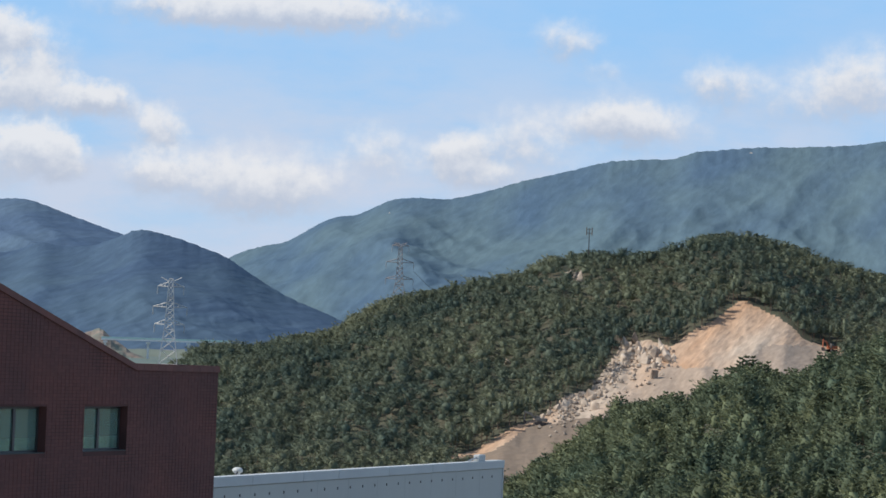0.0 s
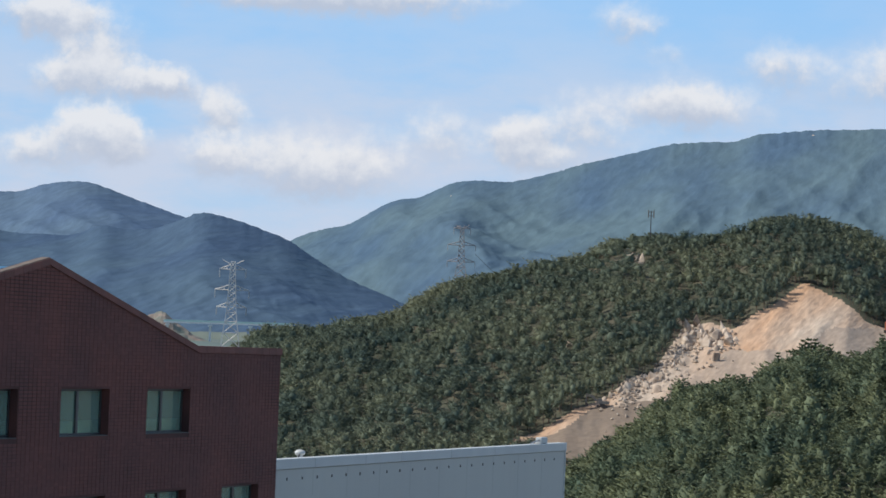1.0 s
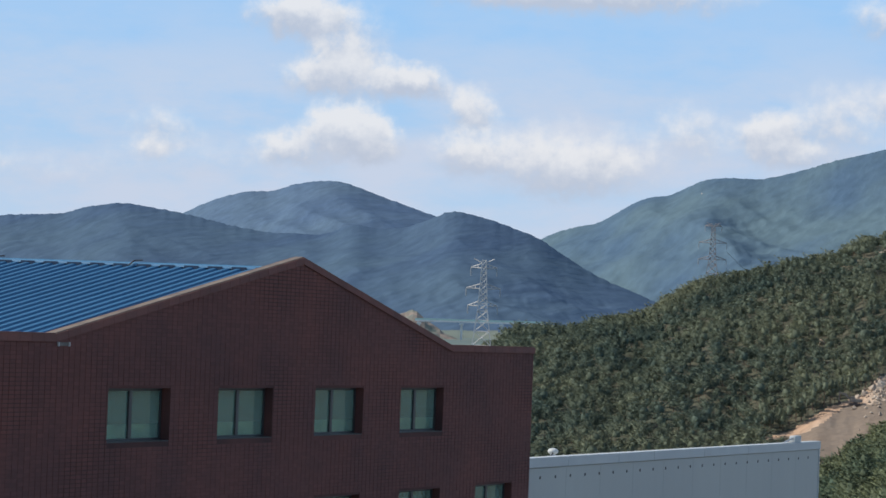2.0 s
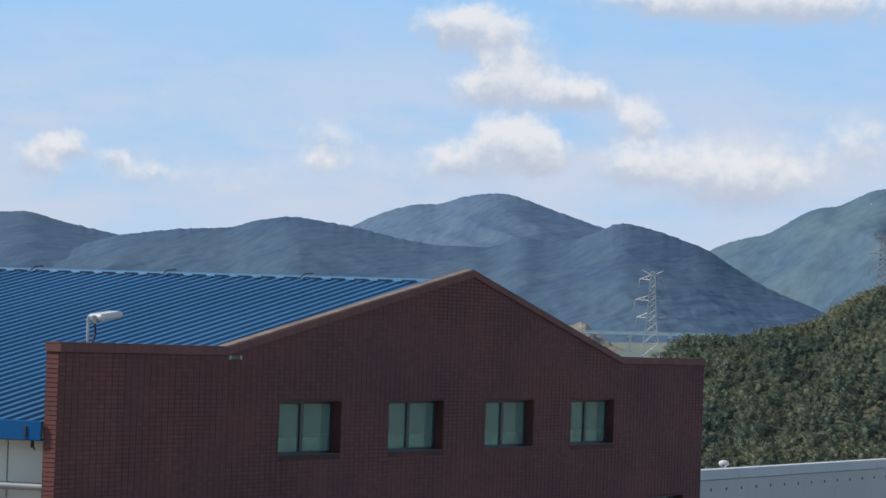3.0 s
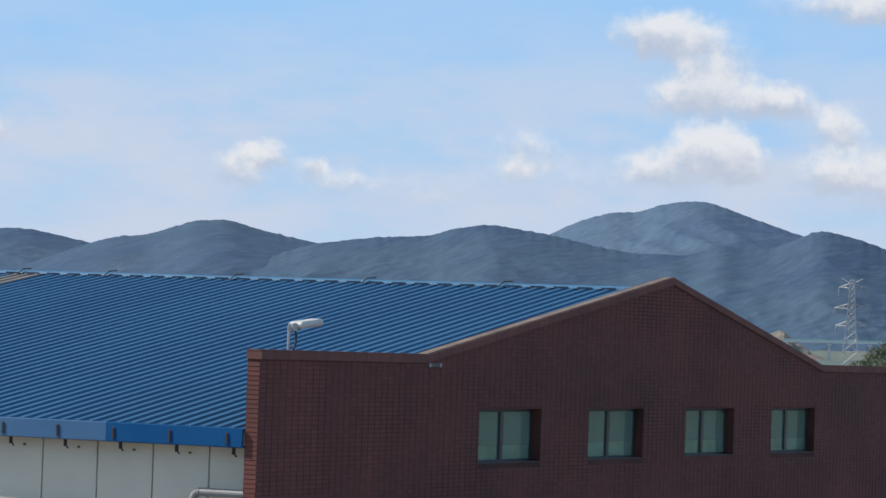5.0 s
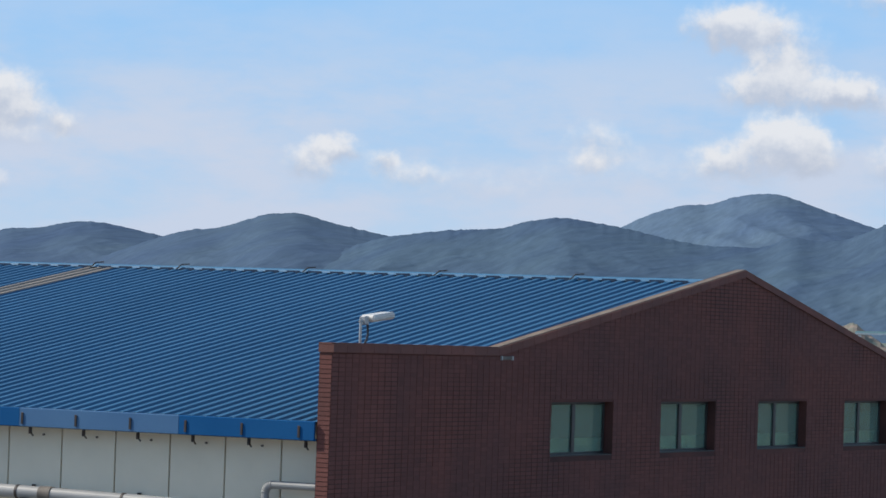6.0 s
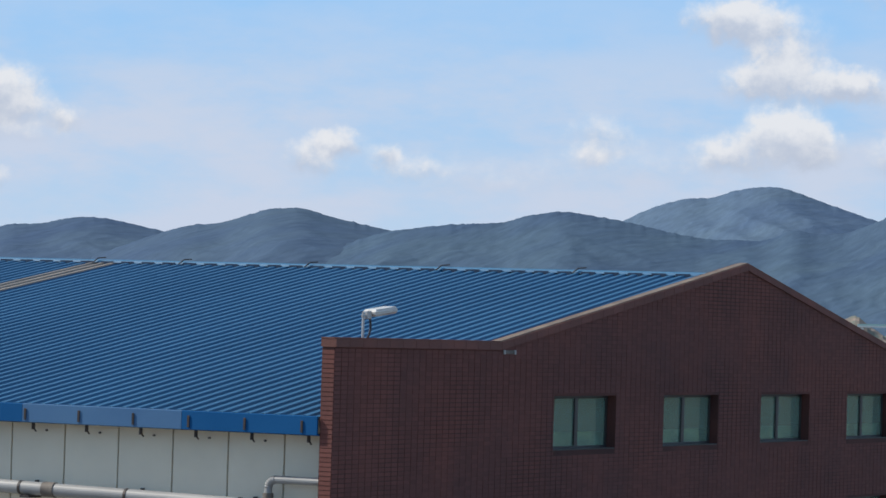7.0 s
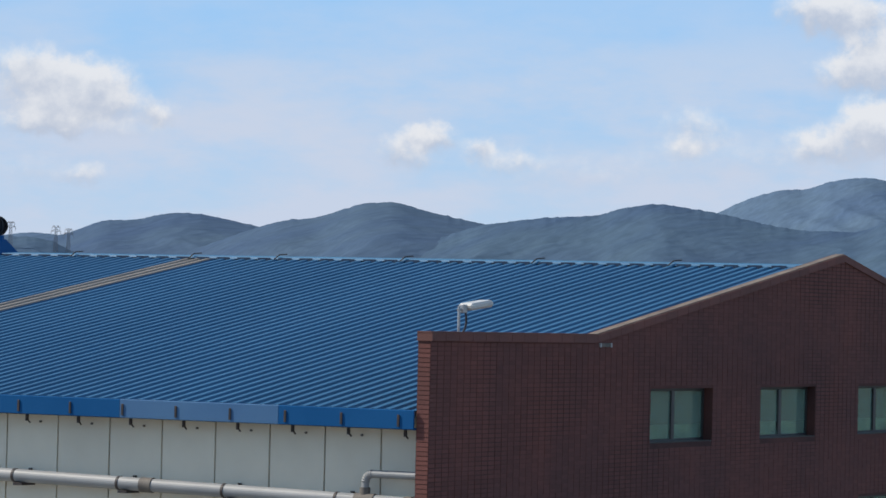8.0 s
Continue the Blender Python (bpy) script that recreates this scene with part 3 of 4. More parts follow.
bw.parent = wall
tagged(bw, "brown brick courses with aligned joints", kind="stuff")


# windows
def curtain(x0, x1, z0, z1):
    """A pale sheet added for the slanting streaks in the panes: folds that sweep down and back."""
    bm = bmesh.new()
    nx, nz = 60, 12
    grid = []
    for j in range(nz + 1):
        v = j / nz
        row = []
        for i in range(nx + 1):
            u = i / nx
            fold = math.sin((u * 9.0 - 4.2 * v * v + 0.7 * math.sin(u * 5 + x0)) * 2.6)
            y = 0.36 + 0.075 * fold * (0.4 + 0.6 * v) + 0.02 * math.sin(u * 40 + x0)
            row.append(bm.verts.new((x0 - 0.05 + (x1 - x0 + 0.1) * u, y, z0 - 0.1 + (z1 - z0 + 0.2) * v)))
        grid.append(row)
    for a, b in zip(grid, grid[1:]):
        for i in range(nx):
            bm.faces.new((a[i], a[i + 1], b[i + 1], b[i]))
    return bm


def window(o, lower):
    x0, x1, z0, z1 = o
    w = part("window", boxes((x0 + 0.003, x1 - 0.003, 0.165, 0.215, z1 - 0.05, z1 - 0.003), (x0 + 0.003, x1 - 0.003, 0.165, 0.215, z0 + 0.003, z0 + 0.06),
                             (x0 + 0.003, x0 + 0.05, 0.165, 0.215, z0 + 0.06, z1 - 0.05), (x1 - 0.05, x1 - 0.003, 0.165, 0.215, z0 + 0.06, z1 - 0.05), bevel=0.004),
             FRAME, factory, "two-pane sliding window with a dark frame and teal glass")
    xm = (x0 + x1) / 2 - 0.05
    part("mullion", boxes((xm - 0.065, xm + 0.065, 0.150, 0.212, z0 + 0.06, z1 - 0.05), bevel=0.004), FRAME, w)
    part("pane", boxes((x0 + 0.05, xm - 0.066, 0.182, 0.190, z0 + 0.06, z1 - 0.05)), GLASS, w, "teal coated glass pane")
    part("pane", boxes((xm + 0.066, x1 - 0.05, 0.196, 0.204, z0 + 0.06, z1 - 0.05)), GLASS, w, "teal coated glass pane")
    part("window_sill", boxes((x0 + 0.003, x1 - 0.003, 0.004, 0.162, z0 + 0.002, z0 + 0.02), bevel=0.004), FRAME, w)
    # lower row: added dark sheet in place of a shaded room
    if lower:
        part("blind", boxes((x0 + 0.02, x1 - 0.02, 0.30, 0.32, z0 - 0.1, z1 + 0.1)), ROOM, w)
    else:
        part("curtain", curtain(x0, x1, z0, z1), DIM, w, "pale sheet in slanting folds behind the glass", smooth=True)


for o in UPPER:
    window(o, False)
for o in LOWER:
    window(o, True)

# ---- blue roof ----
RX0, RZ0, RZ1 = 0.315, 7.315, 9.87
PITCH = 0.25
RY1 = 45.0


def ribbed(x0, z0, x1, z1, ya, yb, pitch=PITCH, h=0.036):
    """Trapezoid-ribbed sheet; ribs run from x0, z0 up to x1, z1."""
    vs, fs = [], []
    prof = [(0.0, 0), (0.36, 0), (0.50, 1), (0.84, 1)]
    y = ya
    while y < yb - 1e-6:
        for u, t in prof:
            yy = min(yb, y + u * pitch)
            vs += [(x0, yy, z0 + t * h), (x1, yy, z1 + t * h)]
        y += pitch
    vs += [(x0, yb, z0), (x1, yb, z1)]
    n = len(vs) // 2
    for i in range(n - 1):
        fs.append((2 * i, 2 * i + 1, 2 * i + 3, 2 * i + 2))
    return vs, fs


SKY_A, SKY_B = 13.90, 14.60
for ya, yb, m, lab in ((0.29, SKY_A, ROOF_BLUE, "blue ribbed metal roof slope"), (SKY_A, SKY_B, SKYLIGHT, "weathered fibreglass skylight strip"), (SKY_B, RY1, ROOF_BLUE, "blue ribbed metal roof slope")):
    vs, fs = ribbed(RX0, RZ0, AX, RZ1, ya, yb)
    r = new("skylight" if m is SKYLIGHT else "roof", mesh_from("roof", vs, fs, [m]))
    r.parent = factory
    tagged(r, lab)
vs, fs = ribbed(AX, RZ1, 30.4, 7.75, 0.29, RY1)
r = new("roof", mesh_from("roof", vs, fs, [ROOF_BLUE]))
r.parent = factory
bm = bmesh.new()
prism(bm, [(AX - 0.30, RZ1 - 0.01), (AX - 0.28, RZ1 + 0.032), (AX, RZ1 + 0.058), (AX + 0.28, RZ1 + 0.032), (AX + 0.30, RZ1 - 0.01), (AX, RZ1 + 0.04)], 0.30, RY1)
part("ridge_cap", bm, ROOF_CAP, factory, "lighter blue ridge cap")
# closure pieces between the ribs under the ridge cap
bm = bmesh.new()
for i in range(88):
    y = 0.55 + i * 0.5
    box(bm, AX - 0.312, AX - 0.30, y, y + 0.3, RZ1 - 0.05, RZ1 + 0.02)
tagged(part("ridge_closure", bm, CLOSURE, factory), kind="stuff")
for y in (3.41, 6.39, 9.37, 12.34, 14.42, 17.4, 20.4):
    bm = bmesh.new()
    tube(bm, (AX - 0.33, y + 0.12, RZ1 - 0.02), (AX - 0.30, y, RZ1 + 0.085), 0.013, n=6)
    tube(bm, (AX - 0.30, y, RZ1 + 0.085), (AX - 0.20, y - 0.13, RZ1 + 0.10), 0.012, n=6)
    part("ridge_hook", bm, IRON, factory, "dark iron ridge hook")

# fascia gutter, in lengths, the second one paler
y = 0.23
ends = [2.62, 5.55] + [5.55 + 2.95 * i for i in range(1, 14)]
for k, e in enumerate(ends):
    e = min(e, RY1)
    bm = bmesh.new()
    prism(bm, [(0.30, 7.345), (0.27, 7.335), (0.27, 7.06), (0.30, 7.045), (0.62, 7.045), (0.62, 7.07), (0.31, 7.07), (0.31, 7.345)], y + 0.003, e - 0.003)
    part("gutter_fascia", bm, FASCIA_PALE if k == 1 else FASCIA, factory, "paler blue fascia length" if k == 1 else "blue fascia length")
    y = e
for i in range(44):
    yb = 0.55 + i
    part("gutter_bracket", boxes((0.250, 0.266, yb - 0.08, yb - 0.04, 7.09, 7.27), bevel=0.003), IRON, factory, "dark iron gutter bracket")
    bm = boxes((0.56, 0.60, yb - 0.03, yb + 0.01, 6.93, 7.04))
    tube(bm, (0.58, yb - 0.01, 6.96), (0.66, yb - 0.01, 6.90), 0.014, n=6)
    part("bracket_foot", bm, IRON, factory)
    part("bolt_head", tube(bmesh.new(), (0.765, yb - 0.13, 6.92), (0.80, yb - 0.13, 6.92), 0.018, n=8), COUPLING, factory)
# white sandwich panels under the eave
for i in range(44):
    ya = 0.085 + i
    if i == 0:
        ya = 0.23
    part("wall_panel", boxes((0.80, 0.90, ya + 0.012, 1.085 + i - 0.012, 0.0, 7.30), bevel=0.006), PANEL, factory, "off-white sandwich panel")
part("panel_seam", boxes((0.86, 0.95, 0.23, 44.8, 0.0, 7.28)), SEAM, factory)

# ---- things on the roof and wall ----
lamp = thing("flood_lamp", "white floodlight on a short grey post on the brick parapet", "outdoor light", (1.38, 0.10, PAR))
part("post", tube(bmesh.new(), (0, 0, 0), (0, 0, 0.40), 0.022, n=10), STEEL, lamp)
part("arm", tube(bmesh.new(), (-0.04, 0, 0.345), (0.26, 0.0, 0.375), 0.02, n=8), STEEL, lamp)
part("knuckle", boxes((0.06, 0.19, -0.05, 0.05, 0.30, 0.43), bevel=0.012), STEEL, lamp, "grey tilting knuckle")
bm = bmesh.new()
box(bm, 0.20, 0.90, -0.13, 0.13, 0.335, 0.445, bevel=0.035)
bmesh.ops.rotate(bm, verts=bm.verts, cent=(0.18, 0, 0.40), matrix=Matrix.Rotation(radians(-5.5), 3, "Y"))
part("head", bm, LAMP_WHITE, lamp, "white lamp head")
bm = bmesh.new()
pts = [(0.20, 0.0, 0.35), (0.23, 0, 0.25), (0.24, 0, 0.15), (0.20, 0, 0.06), (0.14, 0, 0.0)]
for a, b in zip(pts, pts[1:]):
    tube(bm, a, b, 0.018, n=6)
part("cable", bm, CABLE, lamp, "black cable")

bracket = thing("wall_bracket", "small pale metal bracket plate on the brick front", "bracket", (6.25, 0, 8.36))
part("plate", boxes((-0.2, 0.2, -0.012, 0.004, -0.03, 0.03), bevel=0.003), COUPLING, bracket)
part("lug", boxes((-0.22, -0.18, -0.03, 0.0, -0.035, 0.035), bevel=0.004), STEEL, bracket)
part("lug", boxes((0.18, 0.22, -0.03, 0.0, -0.035, 0.035), bevel=0.004), STEEL, bracket)

# service pipe: falls gently towards the brick front
PX, PZ, PR, FALL = 0.55, 5.905, 0.105, 0.018
pipe = thing("service_pipe", "grey-white service pipe clamped along the panel wall", "pipe", (PX, 0, PZ))
y = 0.24
for e in (1.69, 3.73, 5.70, 7.72, 9.74, 11.76, 14.3, 17.0, 20.0):
    bm = tube(bmesh.new(), (0, y + 0.004, y * FALL), (0, e - 0.004, e * FALL), PR, n=24)
    part("pipe_length", bm, PIPE, pipe)
    part("collar", tube(bmesh.new(), (0, e - 0.022, e * FALL), (0, e + 0.022, e * FALL), PR + 0.009, n=24), IRON, pipe, "dark joint ring")
    zc = e * FALL
    part("clamp", boxes((-0.13, 0.24, e - 0.22, e - 0.05, zc - 0.15, zc - 0.11), (0.20, 0.245, e - 0.16, e - 0.11, zc - 0.15, zc + 0.12)), IRON, pipe)
    y = e
part("coupling", tube(bmesh.new(), (0, 5.06, 5.06 * FALL), (0, 5.28, 5.28 * FALL), PR + 0.014, n=24), COUPLING, pipe, "brown-grey pipe coupling")
part("tee", tube(bmesh.new(), (0, 1.02, 1.1 * FALL), (0, 1.36, 1.1 * FALL), PR + 0.016, n=24), COUPLING, pipe, "brown-grey pipe tee")
part("coupling", tube(bmesh.new(), (0, 0.36, 0.4 * FALL), (0, 0.5, 0.4 * FALL), PR + 0.014, n=24), COUPLING, pipe, "brown-grey pipe coupling")

spipe = thing("branch_pipe", "thin grey-white branch pipe with an elbow over the service pipe", "pipe", (0.56, 0, 6.345))
part("pipe_length", tube(bmesh.new(), (0, 0.225, 0), (0, 1.08, 0), 0.06, n=14), PIPE, spipe)
bm = bmesh.new()
arc = [(0, 1.08 + 0.13 * math.sin(i * math.pi / 12), -0.13 + 0.13 * math.cos(i * math.pi / 12)) for i in range(7)]
for a, b in zip(arc, arc[1:]):
    tube(bm, a, b, 0.064, n=14)
part("elbow", bm, PIPE, spipe, smooth=True)
part("riser", tube(bmesh.new(), (0, 1.21, -0.12), (0, 1.21, -0.31), 0.06, n=14), PIPE, spipe)
part("socket", tube(bmesh.new(), (0, 1.21, -0.21), (0, 1.21, -0.32), 0.082, n=14), COUPLING, spipe)

vent = thing("roof_ventilator", "black turbine ventilator on a blue base at the ridge", "ventilator", (AX, 19.75, RZ1))
bm = bmesh.new()
bmesh.ops.create_cone(bm, cap_ends=True, segments=4, radius1=0.62, radius2=0.26, depth=0.36, matrix=Matrix.Translation((0, 0, 0.16)) @ Matrix.Rotation(math.pi / 4, 4, "Z"))
part("base", bm, FASCIA, vent, "blue sheet base")
part("neck", tube(bmesh.new(), (0, 0, 0.3), (0, 0, 0.42), 0.22, n=16), FASCIA, vent)
for i in range(20):
    bm = bmesh.new()
    a0 = i * math.tau / 20
    prev = None
    for k in range(7):
        ph = -1.05 + 2.1 * k / 6
        rr, zz = 0.30 * math.cos(ph), 0.62 + 0.24 * math.sin(ph)
        q = [bm.verts.new((rr * math.cos(a0 + s), rr * math.sin(a0 + s), zz)) for s in (0.0, 0.26)]
        q[1].co.x *= 0.88
        q[1].co.y *= 0.88
        if prev:
            bm.faces.new((prev[0], prev[1], q[1], q[0]))
        prev = q
    part("vane", bm, IRON, vent)
part("cap", tube(bmesh.new(), (0, 0, 0.82), (0, 0, 0.86), 0.17, 0.05, n=16), IRON, vent)

# ---- grey shed beyond the brick building ----
SY, SZ, SX0, SX1 = 1.93, 5.83, 30.2, 63.85
shed = thing("metal_shed", "grey-white metal panel shed with a pale roof flashing", "building")
n = 12
for i in range(n):
    x0, x1 = SX0 + (SX1 - SX0) * i / n, SX0 + (SX1 - SX0) * (i + 1) / n
    part("cladding_panel", boxes((x0 + 0.004, x1 - 0.004, SY, SY + 0.1, 0, SZ - 0.26), bevel=0.004), SHED, shed, "grey-white cladding panel")
part("end_wall", boxes((SX1 - 0.1, SX1, SY + 0.102, SY + 4.5, 0, SZ - 0.6)), SHED, shed)
part("shed_roof", boxes((SX0, SX1 - 0.102, SY + 0.102, SY + 4.5, SZ - 0.75, SZ - 0.65)), SHED_CAP, shed)
x = SX0
for e in (38.6, 42.8, 45.95, 50.8, 55.4, SX1 + 0.06):
    bm = boxes((x + 0.01, e - 0.01, SY - 0.05, SY + 0.25, SZ - 0.25, SZ), bevel=0.012)
    part("flashing", bm, SHED_CAP, shed, "pale metal flashing length")
    x = e
xs = SX0 + 5.2
while xs < SX1 - 0.4:
    part("screw", boxes((xs - 0.035, xs + 0.035, SY - 0.012, SY - 0.001, SZ - 0.53, SZ - 0.46)), IRON, shed)
    xs += 1.18
part("corner_trim", boxes((SX1 - 0.02, SX1 + 0.05, SY - 0.03, SY + 0.2, 0, SZ - 0.255), bevel=0.006), SHED_CAP, shed)

for vx, vy in ((40.7, 3.0),):
    cowl = thing("roof_cowl", "white metal roof cowl with a dark stay on the shed", "ventilator", (vx, vy, SZ - 0.65))
    part("pipe", tube(bmesh.new(), (0, 0, 0), (0, 0, 0.66), 0.07, n=12), SHED_CAP, cowl)
    bm = bmesh.new()
    bmesh.ops.create_uvsphere(bm, u_segments=16, v_segments=8, radius=0.14, matrix=Matrix.Translation((0, 0, 0.68)) @ Matrix.Diagonal((1, 1, 0.6, 1)))
    part("hood", bm, SHED_CAP, cowl, "white domed hood", smooth=True)
    part("stay", tube(bmesh.new(), (-0.9, -0.2, 0.5), (0.05, 0, 0.66), 0.022, n=6), IRON, cowl)
    part("stay", tube(bmesh.new(), (0.7, 0.1, 0.5), (0.05, 0, 0.62), 0.022, n=6), IRON, cowl)
box_top = thing("cable_box", "small grey metal box on the end of the shed roof edge", "box", (61.3, SY + 0.1, SZ))
part("case", boxes((-0.35, 0.35, -0.1, 0.1, 0.0, 0.20), bevel=0.02), SHED_CAP, box_top)
part("conduit", tube(bmesh.new(), (-1.3, 0, 0.02), (-0.3, 0, 0.12), 0.03, n=6), STEEL, box_top)

# ---- woods and things on the hills ----
def meet(a, e, d0=700.0, d1=1190.0):
    """Where the line of heading a and elevation e meets the land."""
    d = d0
    while d < d1:
        if land_height(a, d) >= EYE + d * math.tan(radians(e)):
            return d
        d += 1.0
    return d1


def pine_template(seed, h, r, whorls, per, bushy, low=0.10):
    """One pine: a trunk, a dark inner crown and whorls of boughs with upturned needle tufts; normals round the crown as its soft mass has them."""
    rng = random.Random(seed)
    vs, fs, bark, ns = [], [], [], []
    for k in range(4):
        c, s = math.cos(k * math.pi / 2), math.sin(k * math.pi / 2)
        vs += [(0.13 * c, 0.13 * s, -1.0), (0.03 * c, 0.03 * s, h * 0.85)]
        ns += [(c, s, 0)] * 2
    for k in range(4):
        i, j = 2 * k, 2 * ((k + 1) % 4)
        fs += [(i, j, j + 1), (i, j + 1, i + 1)]
        bark += [1, 1]
    lean = (rng.uniform(-0.3, 0.3), rng.uniform(-0.3, 0.3))

    def girth(t):
        if bushy:
            return math.sqrt(max(0.06, 1 - (t * 1.25 - 0.35) ** 2))
        return (1 - t) ** 0.8 * 0.92 + 0.10

    k0 = len(vs)
    for t in (0.0, 0.35, 0.7, 0.95):
        for k in range(6):
            an, q = k * math.tau / 6, girth(t) * r * 0.5 * rng.uniform(0.8, 1.15)
            vs.append((lean[0] * t + math.cos(an) * q, lean[1] * t + math.sin(an) * q, h * (low + (0.95 - low) * t)))
            ns.append((math.cos(an) * 0.7, math.sin(an) * 0.7, t - 0.35))
    for ring in range(3):
        for k in range(6):
            a, b = k0 + ring * 6 + k, k0 + ring * 6 + (k + 1) % 6
            fs += [(a, b, b + 6), (a, b + 6, a + 6)]
            bark += [0, 0]
    for w in range(whorls):
        t = w / (whorls - 1)
        z = h * (low + (0.98 - low) * t)
        for b in range(per):
            an = math.tau * (b + rng.random()) / per + w
            ln = r * girth(t) * rng.uniform(0.6, 1.2)
            up = rng.uniform(0.15, 0.65) * ln
            ca, sa = math.cos(an), math.sin(an)
            ox, oy = lean[0] * t, lean[1] * t
            for q in (0.55, 0.8, 1.0):
                cx, cy, cz = ox + ca * ln * q, oy + sa * ln * q, z + up * q * q + rng.uniform(-0.12, 0.12)
                wd = rng.uniform(0.14, 0.32) * (0.6 + 0.25 * r)
                for _ in range(2):
                    i = len(vs)
                    tw = rng.uniform(0, math.pi)
                    px, py = math.cos(an + tw) * wd, math.sin(an + tw) * wd
                    tri = [Vector((cx - px, cy - py, cz - wd * 0.3)), Vector((cx + px, cy + py, cz - wd * 0.15)), Vector((cx + ca * wd * 1.5, cy + sa * wd * 1.5, cz + wd * rng.uniform(0.25, 1.1)))]
                    out = Vector((ca * 0.55, sa * 0.55, 0.05 + 1.1 * t + 0.35 * (q - 0.7))).normalized() + Vector((rng.gauss(0, 0.55), rng.gauss(0, 0.55), rng.gauss(0, 0.55)))
                    out.normalize()
                    face = (tri[1] - tri[0]).cross(tri[2] - tri[0])
                    if face.dot(out) < 0:
                        tri[0], tri[1] = tri[1], tri[0]
                    vs += [tuple(v) for v in tri]
                    ns += [tuple(out)] * 3
                    fs.append((i, i + 1, i + 2))
                    bark.append(0)
    return np.array(vs, dtype=np.float32), np.array(fs, dtype=np.int32), np.array(bark, dtype=np.int32), np.array(ns, dtype=np.float32)


def forest(name, label, spots, templates, needles):
    V, F, B, N, off = [], [], [], [], 0
    rng = np.random.RandomState(7)
    for x, y, z, s in spots:
        v, f, b, nv = templates[rng.randint(len(templates))]
        an = rng.uniform(0, math.tau)
        c, n = math.cos(an), math.sin(an)
        w, u = np.empty_like(v), np.empty_like(v)
        w[:, 0], w[:, 1], w[:, 2] = (v[:, 0] * c - v[:, 1] * n) * s + x, (v[:, 0] * n + v[:, 1] * c) * s + y, v[:, 2] * s * rng.uniform(0.85, 1.15) + z
        u[:, 0], u[:, 1], u[:, 2] = nv[:, 0] * c - nv[:, 1] * n, nv[:, 0] * n + nv[:, 1] * c, nv[:, 2]
        V.append(w)
        N.append(u)
        F.append(f + off)
        B.append(b)
        off += len(v)
    V, F, B, N = np.concatenate(V), np.concatenate(F), np.concatenate(B), np.concatenate(N)
    me = bpy.data.meshes.new(name)
    me.vertices.add(len(V))
    me.vertices.foreach_set("co", V.ravel())
    me.loops.add(len(F) * 3)
    me.loops.foreach_set("vertex_index", F.ravel())
    me.polygons.add(len(F))
    me.polygons.foreach_set("loop_start", np.arange(0, len(F) * 3, 3, dtype=np.int32))
    me.materials.append(needles)
    me.materials.append(BARK)
    me.polygons.foreach_set("material_index", B)
    me.update(calc_edges=True)
    N /= np.maximum(1e-6, np.linalg.norm(N, axis=1, keepdims=True))
    me.attributes.new("custom_normal", "FLOAT_VECTOR", "POINT").data.foreach_set("vector", N.ravel())
    return tagged(new(name, me), label, "forest", kind="stuff")


rng = random.Random(3)
# rock outcrops among the trees: heading, elevation, size, height ratio
OUTCROPS = [(a, e, k, t, meet(-a, e)) for a, e, k, t in ((76.64, 1.44, 1.9, 1.6), (76.74, 1.40, 1.7, 2.2), (76.56, 1.48, 1.6, 1.3), (76.35, 1.34, 1.1, 1.0), (76.17, 1.28, 1.0, 1.0), (75.64, 0.04, 1.3, 1.1))]


def before_rock(a, d):
    return any(abs(-a - r[0]) * 0.0175 * d < 1.5 * r[2] and r[4] - 13 < d < r[4] + 3 for r in OUTCROPS)


hill_spots, spur_spots = [], []
step = 3.9
d = HILL_BASE - 10
while d < HILL_TOP + 45:
    a = -83.5
    da = math.degrees(step / d)
    while a < -69.2:
        aa, dd = a + rng.uniform(-0.5, 0.5) * da, d + rng.uniform(-0.5, 0.5) * step
        s = hill_share(dd)
        near_cut = any(in_cut(-aa + u, s + v) for u, v in ((0, 0), (0.03, 0), (0, -0.003)))
        z = land_height(aa, dd)
        if not near_cut and not before_rock(aa, dd) and z > VALLEY - 2 and rng.random() > 0.06:
            hill_spots.append((*place(aa, dd, z), rng.uniform(0.6, 1.05)))
        a += da
    d += step
step = 4.6
d = 480.0
while d < SPUR_TOP + 25:
    a = -84.0
    da = math.degrees(step / d)
    while a < -74.2:
        aa, dd = a + rng.uniform(-0.5, 0.5) * da, d + rng.uniform(-0.5, 0.5) * step
        z = land_height(aa, dd)
        el = math.degrees(math.atan((z + 6 - EYE) / dd))
        if el > -2.4 and z > VALLEY + 1 and rng.random() > 0.05:
            spur_spots.append((*place(aa, dd, z), rng.uniform(0.7, 1.2)))
        a += da
    d += step
HILL_PINES = [pine_template(i, rng.uniform(3.8, 5.0), rng.uniform(2.1, 3.0), 6, 6, i % 6 != 0, 0.48) for i in range(7)]
SPUR_PINES = [pine_template(20 + i, rng.uniform(4.6, 6.2), rng.uniform(2.0, 2.7), 9, 6, i % 3 != 1, 0.32 if i % 3 != 1 else 0.12) for i in range(7)]
forest("forest", "dense dark green pine wood covering the hill", hill_spots, HILL_PINES, PINE)
forest("forest", "lighter green young pine wood on the nearer spur", spur_spots, SPUR_PINES, PINE_NEAR)


